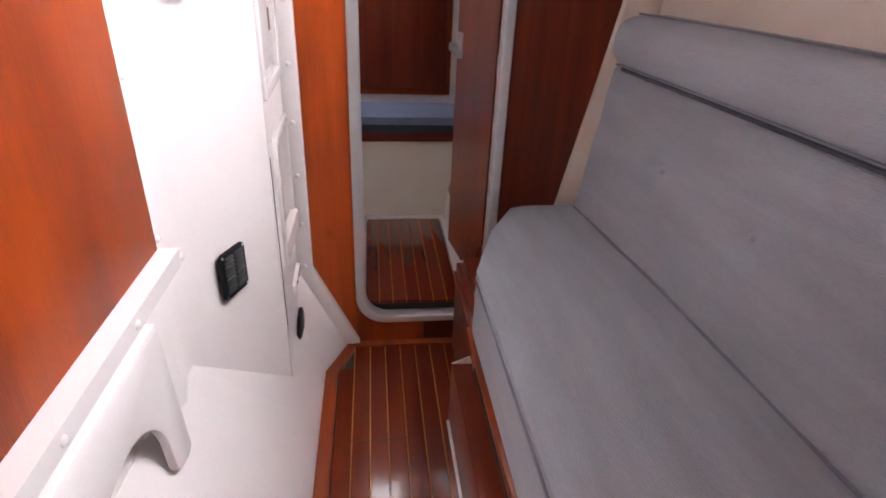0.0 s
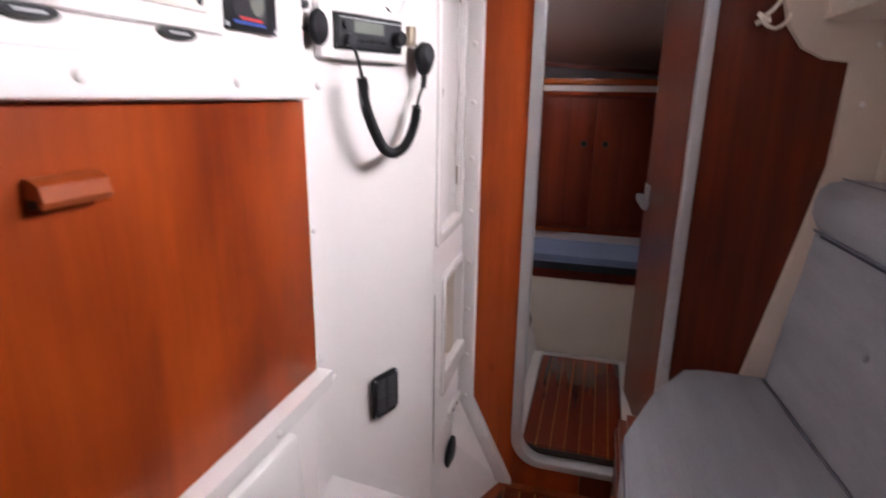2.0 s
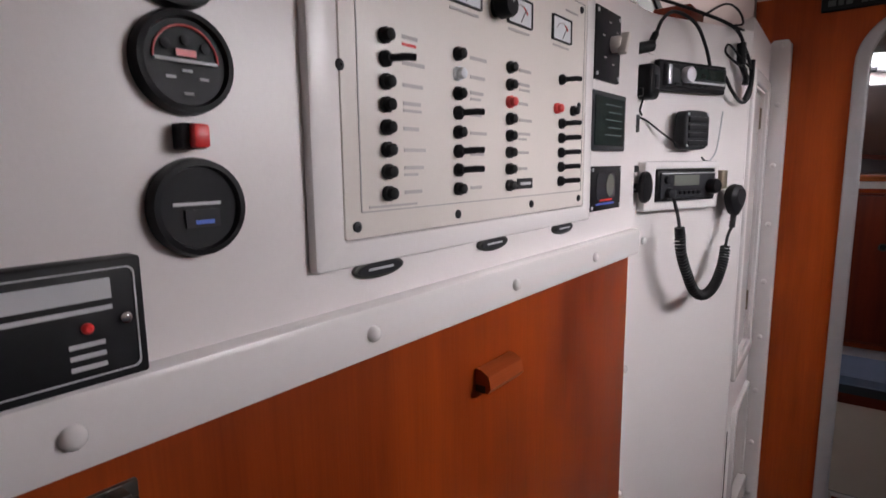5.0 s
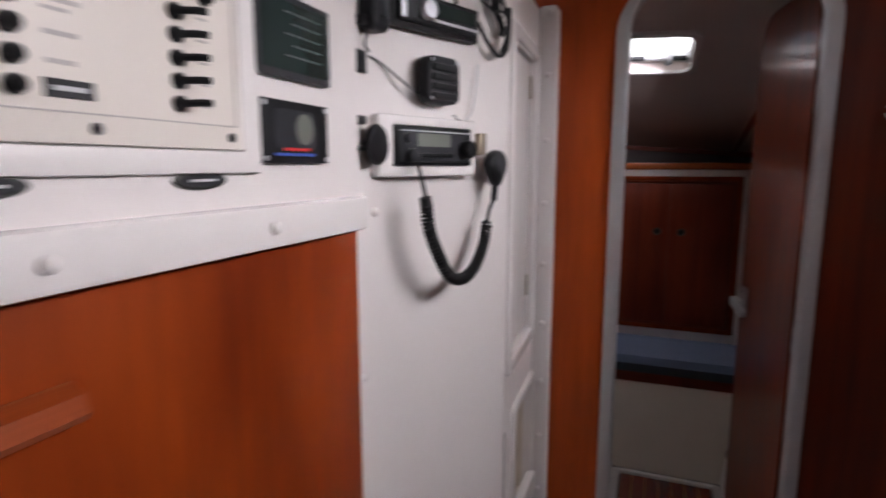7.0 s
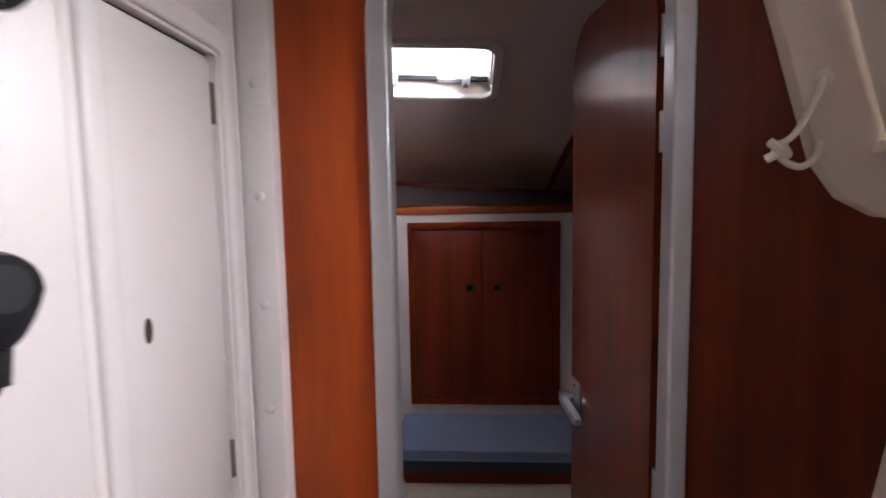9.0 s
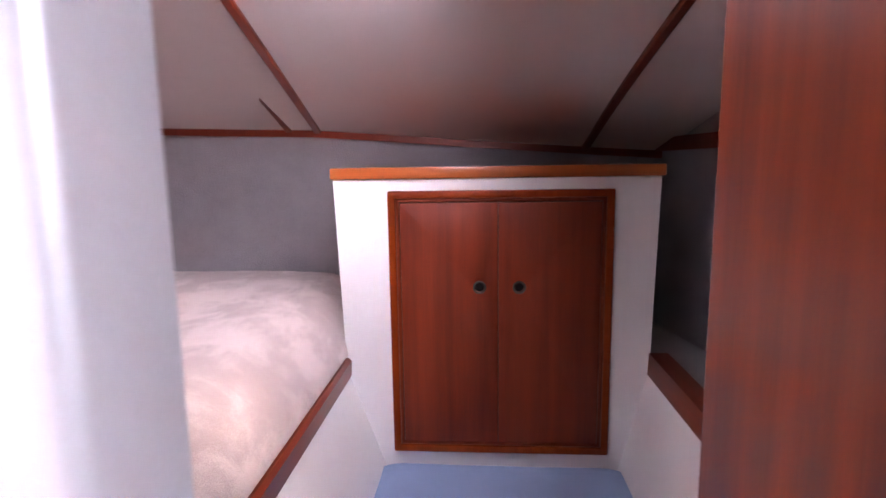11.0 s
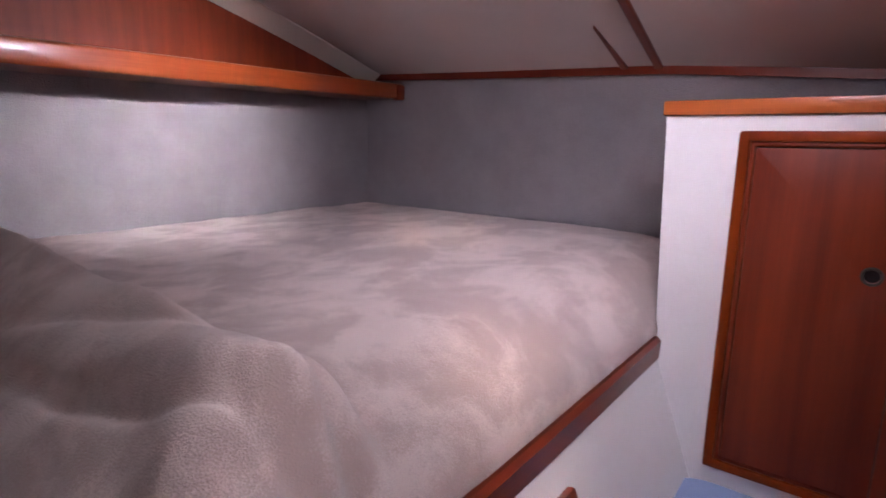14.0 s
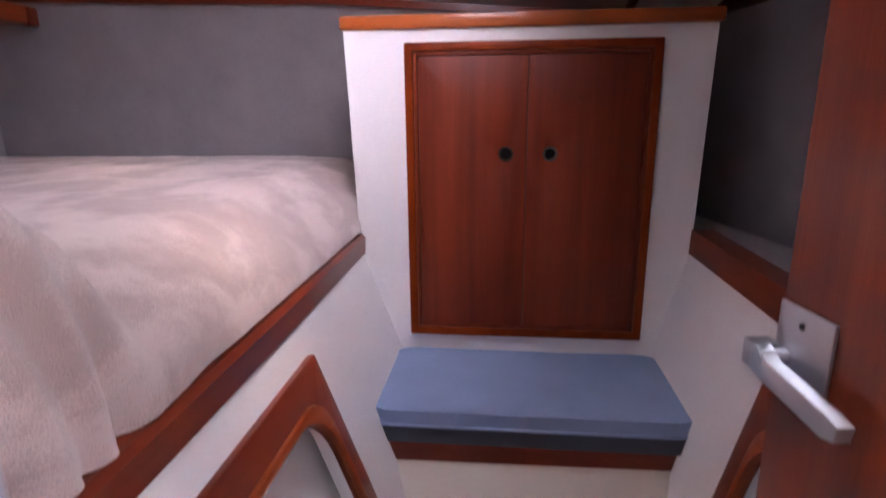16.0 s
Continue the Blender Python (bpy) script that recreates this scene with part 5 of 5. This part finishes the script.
for z in (1.62, 1.48, 0.92, 0.30):
    h = part("hinge", tube([(0.020, z - 0.03, -0.007), (0.020, z + 0.03, -0.007)], 0.006, 10, flip), SATIN, door)
    part("hinge_leaf", box(0.004, 0.026, z - 0.03, z + 0.03, -0.0118, -0.0100, m=flip), SATIN, h)

# ---- deck hatch ----
SPACE[0] = CABIN
hatch = thing("deck_hatch", tuple(on(ROOF, 0.33, roof_y(0.72), 0)), "open aluminium-framed deck hatch with white daylight behind it", "hatch")
h0, h1 = roof_y(0.790), roof_y(0.520)
part("rim", plate(rr(0.105, h0 - 0.016, 0.55, h1 + 0.016, 0.05), 0.012, ROOF, holes=[rr(0.13, h0 + 0.01, 0.525, h1 - 0.01, 0.035)], bevel=0.004), GLOSS_WHITE, hatch, "white inner rim")
part("frame", plate(rr(0.112, h0 - 0.012, 0.543, h1 + 0.012, 0.045), 0.03, at(ROOF, 0, 0, -0.062), holes=[rr(0.135, h0 + 0.012, 0.520, h1 - 0.012, 0.03)]), ALUMINIUM, hatch)
gl = part("pane", plate(rr(0.12, h0 - 0.005, 0.535, h1 + 0.005, 0.04), 0.006, at(ROOF, 0, 0, -0.07)), GLASS, hatch)
gl.visible_shadow = False
for x in (0.225, 0.425):
    a = part("dog_handle", merge(lathe([(0.012, -0.04), (0.012, -0.010), (0.008, -0.004)], at(ROOF, x + 0.03, h0 + 0.045), 14), box(x - 0.05, x + 0.04, h0 + 0.034, h0 + 0.052, -0.034, -0.020, 0.004, m=ROOF)), SATIN, hatch, "metal dog handle")
part("lower_bar", box(0.14, 0.515, h0 + 0.018, h0 + 0.030, -0.045, -0.03, 0.003, m=ROOF), CHARCOAL, hatch)
part("catch", box(0.26, 0.29, h1 - 0.03, h1 - 0.006, -0.04, -0.02, 0.003, m=ROOF), BLACK, hatch)

SPACE[0] = EYE4
solid("backdrop", box(-1.6, 2.2, -0.9, 9.0, 2.7, 2.72), OVERCAST, "white overcast sky above the deck hatch", "sky", kind="structure", smooth=False)
SPACE[0] = CABIN
# ---- wooden joint covers on the cabin ceiling and walls ----
def strip(name, a, b, w0, w1, h, mat, label):
    """A batten that follows the headliner from a to b on the plan, w0 wide at its start and w1 at its end."""
    bm = bmesh.new()
    rings = []
    side = Vector((b[1] - a[1], a[0] - b[0], 0)).normalized()
    for k in range(17):
        f = k / 16
        p = Vector(under(a[0] + (b[0] - a[0]) * f, a[1] + (b[1] - a[1]) * f))
        w = (w0 + (w1 - w0) * f) / 2
        rings.append([bm.verts.new(p + side * x + Vector((0, 0, z))) for x, z in ((-w, 0.002), (-w, -h * 0.7), (-w * 0.7, -h), (w * 0.7, -h), (w, -h * 0.7), (w, 0.002))])
    for p, q in zip(rings, rings[1:]):
        for k in range(6):
            bm.faces.new((p[k], p[(k + 1) % 6], q[(k + 1) % 6], q[k]))
    bm.faces.new(rings[0])
    bm.faces.new(rings[-1])
    return solid(name, bm, mat, label, "trim", kind="structure", smooth=False)


strip("trim_ceiling_port", (0.055, 0.10), (-0.052, 1.606), 0.022, 0.022, 0.010, MAHOGANY_H, "dark red wooden joint strip on the headliner")
strip("trim_ceiling_starboard", (0.86, 0.10), (0.790, 1.606), 0.024, 0.024, 0.010, MAHOGANY_H, "dark red wooden joint strip on the headliner")
strip("trim_ceiling_short", (-0.137, 1.36), (-0.146, 1.606), 0.002, 0.020, 0.008, MAHOGANY_H, "short tapering wooden joint strip on the headliner")
edge = [(x, under(x, 1.606)[2]) for x in (-1.2, -1.0, -0.75, -0.5, -0.25, -0.05, 0.1, 0.25, 0.4, 0.6, 0.8, 1.05)]
top_line = prism([(x, z + 0.003) for x, z in edge] + [(x, z - 0.022) for x, z in edge[::-1]], 1.606, 1.625)
solid("trim_forward_top", top_line, MAHOGANY_X, "dark red wooden strip along the top of the forward wall", "trim", kind="structure", smooth=False)
sb = bmesh.new()
wall_strip(sb, [(1.315, 0.04), (1.0, 1.60)], 1.385, 1.425, -0.03)
solid("trim_starboard_top", sb, MAHOGANY_H, "dark red wooden strip along the top of the hull side", "trim", kind="structure", smooth=False)

# shelf along the berth, with a wooden panel above it
shelf = thing("side_shelf", (-1.07, 0.8, 1.42), "varnished teak shelf with a raised front edge along the hull side", "shelf")
part("board", box(-1.178, -0.985, -0.01, 1.600, 1.412, 1.426), MAHOGANY_H, shelf, smooth=False)
part("fiddle", box(-0.990, -0.966, -0.01, 1.600, 1.408, 1.463, 0.009, 3), TEAK_H, shelf, "rounded teak fiddle rail")
part("end_stop", box(-0.995, -0.960, 1.565, 1.606, 1.404, 1.460, 0.008), MAHOGANY_H, shelf)
solid("trim_side_panel", box(-1.178, -1.150, -0.01, 1.620, 1.427, 1.98), MAHOGANY, "varnished mahogany panel above the shelf", "panel", kind="structure", smooth=False)
cove = bmesh.new()
rings = []
for k in range(19):
    y = -0.01 + 1.615 * k / 18
    inner = -1.055 - 0.035 * k / 18
    rings.append([cove.verts.new(c) for c in ((-1.153, y, under(-1.153, y)[2] - 0.044), (-1.147, y, under(-1.147, y)[2] - 0.046), (inner, y, under(inner, y)[2] - 0.004), (inner, y, under(inner, y)[2] + 0.003), (-1.153, y, under(-1.153, y)[2] + 0.003))])
for p, q in zip(rings, rings[1:]):
    for k in range(5):
        cove.faces.new((p[k], p[(k + 1) % 5], q[(k + 1) % 5], q[k]))
cove.faces.new(rings[0])
cove.faces.new(rings[-1])
solid("trim_cove", cove, CREAM, "cream edge strip between headliner and side panel", "trim", kind="structure")

# ---- forward locker ----
locker = thing("forward_locker", (0.5, 1.40, 0.5), "white locker with a teak top and two panelled doors", "locker")
body = [(0.100, 1.318), (0.897, 1.318), (0.886, 0.84), (0.80, 0.46), (0.20, 0.46), (0.117, 0.825)]
part("carcass", prism(body, 1.200, 1.625), GELCOAT, locker, smooth=False)
part("top", box(0.094, 0.906, 1.191, 1.622, 1.319, 1.348, 0.004), TEAK_X, locker, "varnished teak top edge")
LK = frame_matrix((0, 1.200, 0), (1, 0, 0), (0, -1, 0))
fx0, fx1, fz0, fz1 = 0.237, 0.787, 0.611, 1.290
part("door_frame", plate(rr(fx0, fz0, fx1, fz1, 0.003, 1), 0.016, LK, holes=[rr(fx0 + 0.019, fz0 + 0.019, fx1 - 0.019, fz1 - 0.019)], bevel=0.004), TEAK_FRONT, locker, "teak frame round the doors")
part("bead", plate(rr(fx0 + 0.019, fz0 + 0.019, fx1 - 0.019, fz1 - 0.019), 0.011, LK, holes=[rr(fx0 + 0.028, fz0 + 0.028, fx1 - 0.028, fz1 - 0.028)], bevel=0.004, seg=3), MAHOGANY, locker, "moulded bead")
split = 0.508
for a, b, px in ((fx0 + 0.030, split - 0.0009, 0.462), (split + 0.0009, fx1 - 0.030, 0.560)):
    d = part("door", plate(rr(a, fz0 + 0.030, b, fz1 - 0.030, 0.002, 1), 0.010, LK, base=0.004, holes=[oval(px, 1.050, 0.0125)], bevel=0.0015), MAHOGANY, locker)
    p = part("finger_ring", tube([(px + 0.0140 * math.cos(a), 1.050 + 0.0140 * math.sin(a), 0.0145) for a in [2 * math.pi * k / 28 for k in range(28)]], 0.0026, 8, LK, closed=True), PEWTER, d, "round dull metal finger ring")
    part("finger_hole", lathe([(0.0124, 0.0045), (0.0124, 0.0050), (0.001, 0.0050)], at(LK, px, 1.050), 20), RUBBER, p)
part("gap", box(fx0 + 0.02, fx1 - 0.02, fz0 + 0.02, fz1 - 0.02, 0.001, 0.004, m=LK), SHADOW_GAP, locker, smooth=False)

# ---- seat at the foot of the locker ----
bench = thing("step_seat", (0.52, 0.9, 0.15), "cream fronted step seat with a mahogany edge", "seat")
fr = bmesh.new()
q = [fr.verts.new(c) for c in ((0.358, 0.690, 0.165), (0.718, 0.690, 0.165), (0.800, 0.922, 0.475), (0.235, 0.912, 0.475))]
fr.faces.new(q)
got = bmesh.ops.extrude_face_region(fr, geom=list(fr.faces))
bmesh.ops.translate(fr, verts=[v for v in got["geom"] if isinstance(v, bmesh.types.BMVert)], vec=(0, 0.025, -0.01))
part("front", fr, CREAM, bench, smooth=False)
part("edge", prism([(0.175, 0.895), (0.868, 0.907), (0.868, 0.94), (0.175, 0.928)], 0.460, 0.503, "z"), MAHOGANY_X, bench, "dark mahogany front edge", smooth=False)
part("board", box(0.19, 0.85, 0.92, 1.205, 0.457, 0.497), GELCOAT, bench, smooth=False)
pad = thing("seat_pad", (0.515, 1.03, 0.498), "pale blue box cushion with a darker side band", "cushion")
pad_line = rr(0.179, 0.893, 0.852, 1.194, (0.065, 0.065, 0.08, 0.08), 6)
part("cover", ripple(puffed(pad_line, 0.523, 0.572, r=0.022, seg=4), 0.003, 7.0), BLUE, pad)
# band round the side, much darker than the top
part("side", puffed(rr(0.178, 0.892, 0.853, 1.193, (0.065, 0.065, 0.08, 0.08), 6), 0.5035, 0.541, r=0.008, seg=2), BLUE_DARK, pad, "darker slate side band")
part("piping", tube([(x, y, 0.541) for x, y in rr(0.177, 0.891, 0.854, 1.194, (0.066, 0.066, 0.08, 0.08), 6)], 0.003, 6, closed=True), BLUE, pad)

# ---- berth ----
rail = prism([(0.080, 0.806), (0.128, 0.812), (0.130, 0.852), (0.122, 0.860), (0.080, 0.860)], -0.01, 1.199)
solid("trim_berth_edge", rail, MAHOGANY_H, "mahogany rail along the berth edge", "trim", kind="structure")
rail2 = prism([(0.881, 0.824), (0.93, 0.824), (0.93, 0.880), (0.883, 0.880)], -0.01, 1.199)
solid("trim_side_edge", rail2, MAHOGANY_H, "mahogany rail along the side shelf edge", "trim", kind="structure")
solid("side_deck", box(0.90, 1.36, -0.01, 1.62, 0.80, 0.84), CARPET, "grey carpeted side shelf", "shelf", kind="structure", smooth=False)
solid("berth_base", box(-1.18, 0.10, -0.01, 1.62, 0.55, 0.86), GELCOAT, "white berth platform under the mattress", "berth", kind="structure", smooth=False)


def smooth01(t):
    t = min(1.0, max(0.0, t))
    return t * t * (3 - 2 * t)


def blanket_point(a, b):
    """Fleece blanket over the mattress: a runs from the hull to the berth edge, b from aft to forward."""
    y = -0.005 + 1.615 * b
    heap = smooth01((0.375 + 0.035 * smooth01((a - 0.72) / 0.2) + 0.012 * noise.noise(Vector((a * 5, 3, 0))) - y) / 0.085)
    over = 0.120 + 0.006 * smooth01((0.40 - y) / 0.18)
    flat_to = -0.075 + 0.12 * heap
    arc = 0.26
    run = (flat_to + 1.175) + arc
    s = a * run
    wrinkle = 0.006 * noise.noise(Vector((s * 4, y * 5, 1))) + 0.003 * noise.noise(Vector((s * 11, y * 13, 4))) + 0.0012 * noise.noise(Vector((s * 30, y * 34, 7)))
    top = 1.012 + (0.104 * heap - 0.23 * smooth01((0.31 - y) / 0.27)) * (0.75 + 0.25 * smooth01((-0.2 - (s - 1.175)) / 0.5)) + wrinkle * (1 + heap)
    if s <= flat_to + 1.175:
        x, z = -1.175 + s, top
        fall = 0.0
    else:
        fall = (s - flat_to - 1.175) / arc
        x = flat_to + (over - flat_to) * math.sin(fall * math.pi / 2) ** 0.85
        z = top - (top - 0.862 + 0.03 * heap) * (1 - math.cos(fall * math.pi / 2)) ** 0.9
    # soft folds that fan out of the heap towards the edge
    if heap > 0 or fall > 0:
        k = smooth01((0.62 - y) / 0.5) * smooth01((x + 0.45) / 0.35)
        fold = math.sin(34 * (y + 0.33 * (x - 0.1)) + 2.2 * noise.noise(Vector((x * 4, y * 4, 9))))
        aft = smooth01((0.33 - y) / 0.14) * smooth01((x + 0.20) / 0.20)
        # rolls of cloth that curl round the aft corner
        ring = math.hypot(x + 0.20 + 0.03 * noise.noise(Vector((x * 6, y * 6, 5))), 0.9 * (y + 0.04))
        roll_up = math.sin(2 * math.pi * ring / 0.105 + 1.6 * noise.noise(Vector((x * 3, y * 3, 8))))
        roll_up = roll_up if roll_up > 0 else -abs(roll_up) ** 0.6
        z += 0.006 * k * (1 - aft) * fold * (1 - 0.4 * fall) + 0.007 * aft * roll_up * (1 - 0.3 * fall)
        x += 0.010 * aft * roll_up * fall
        x += 0.012 * k * fold * fall
        # deep creases between the rolls at the aft end, slanting over the edge
        near = smooth01((x + 0.50) / 0.35)
        for yc, deep in ((0.335, 0.012), (0.265, 0.015)):
            d = y - yc - 0.28 * (x - 0.06) - 0.03 * noise.noise(Vector((x * 5, yc * 40, 2)))
            dent = near * deep * (math.exp(-(d / 0.013) ** 2) - 0.7 * math.exp(-((d - 0.032) / 0.022) ** 2))
            z -= dent * (1 - 0.5 * fall)
            x -= dent * fall
    return x, y, max(z, 0.866)


blanket = thing("berth_blanket", (-0.5, 0.8, 0.86), "rumpled taupe fleece blanket over the berth mattress", "blanket")
bm = bmesh.new()
NA, NB = 190, 320
g = [[bm.verts.new(blanket_point(i / NA, j / NB)) for i in range(NA + 1)] for j in range(NB + 1)]
for j in range(NB):
    for i in range(NA):
        bm.faces.new((g[j][i], g[j][i + 1], g[j + 1][i + 1], g[j + 1][i]))
rimv = [g[j][NA] for j in range(NB + 1)]
foot = [bm.verts.new((v.co.x - 0.03, v.co.y, v.co.z - 0.02)) for v in rimv]
for j in range(NB):
    bm.faces.new((rimv[j], rimv[j + 1], foot[j + 1], foot[j]))
part("cloth", bm, FLEECE, blanket)

SPACE[0] = EYE4


# ---- planks of both soles ----
def planks(parent, x0, x1, y0, y1, z, n, group, cut=None):
    """Teak planks with pale holly strips between them, clear of a cut corner."""
    pitch = (x1 - x0) / n
    for k in range(n):
        a, b = x0 + pitch * k + 0.0018, x0 + pitch * (k + 1) - 0.0018
        end = y1
        if cut and a < cut[0]:
            end = cut[1] - (cut[0] - a) * cut[2]
        part("plank", box(a, b, y0, end, z - 0.012, z, 0.0008, 1), FLOOR, parent)
        if k:
            c = x0 + pitch * k
            e2 = y1 if not (cut and c < cut[0]) else cut[1] - (cut[0] - c) * cut[2]
            part("holly_strip", box(c - 0.0018, c + 0.0018, y0, e2, z - 0.012, z - 0.0002), HOLLY, parent, smooth=False)


planks(floor, FLOOR_L + edge_w + 0.001, 0.69, -3.0, -0.033, 0.0, 8, "", cut=(0.337, -0.034, 2.2))
planks(cab_floor, 0.375, 0.699, 0.031, 0.703, 0.146, 7, "")
hatch_lines = merge(box(0.33, 0.52, -0.452, -0.450, 0.0002, 0.0008), box(0.329, 0.331, -1.2, -0.45, 0.0002, 0.0008), box(0.519, 0.521, -1.2, -0.45, 0.0002, 0.0008))
part("floor_hatch_joint", hatch_lines, SHADOW_GAP, floor, "fine joint of a lift-out floor board", smooth=False)
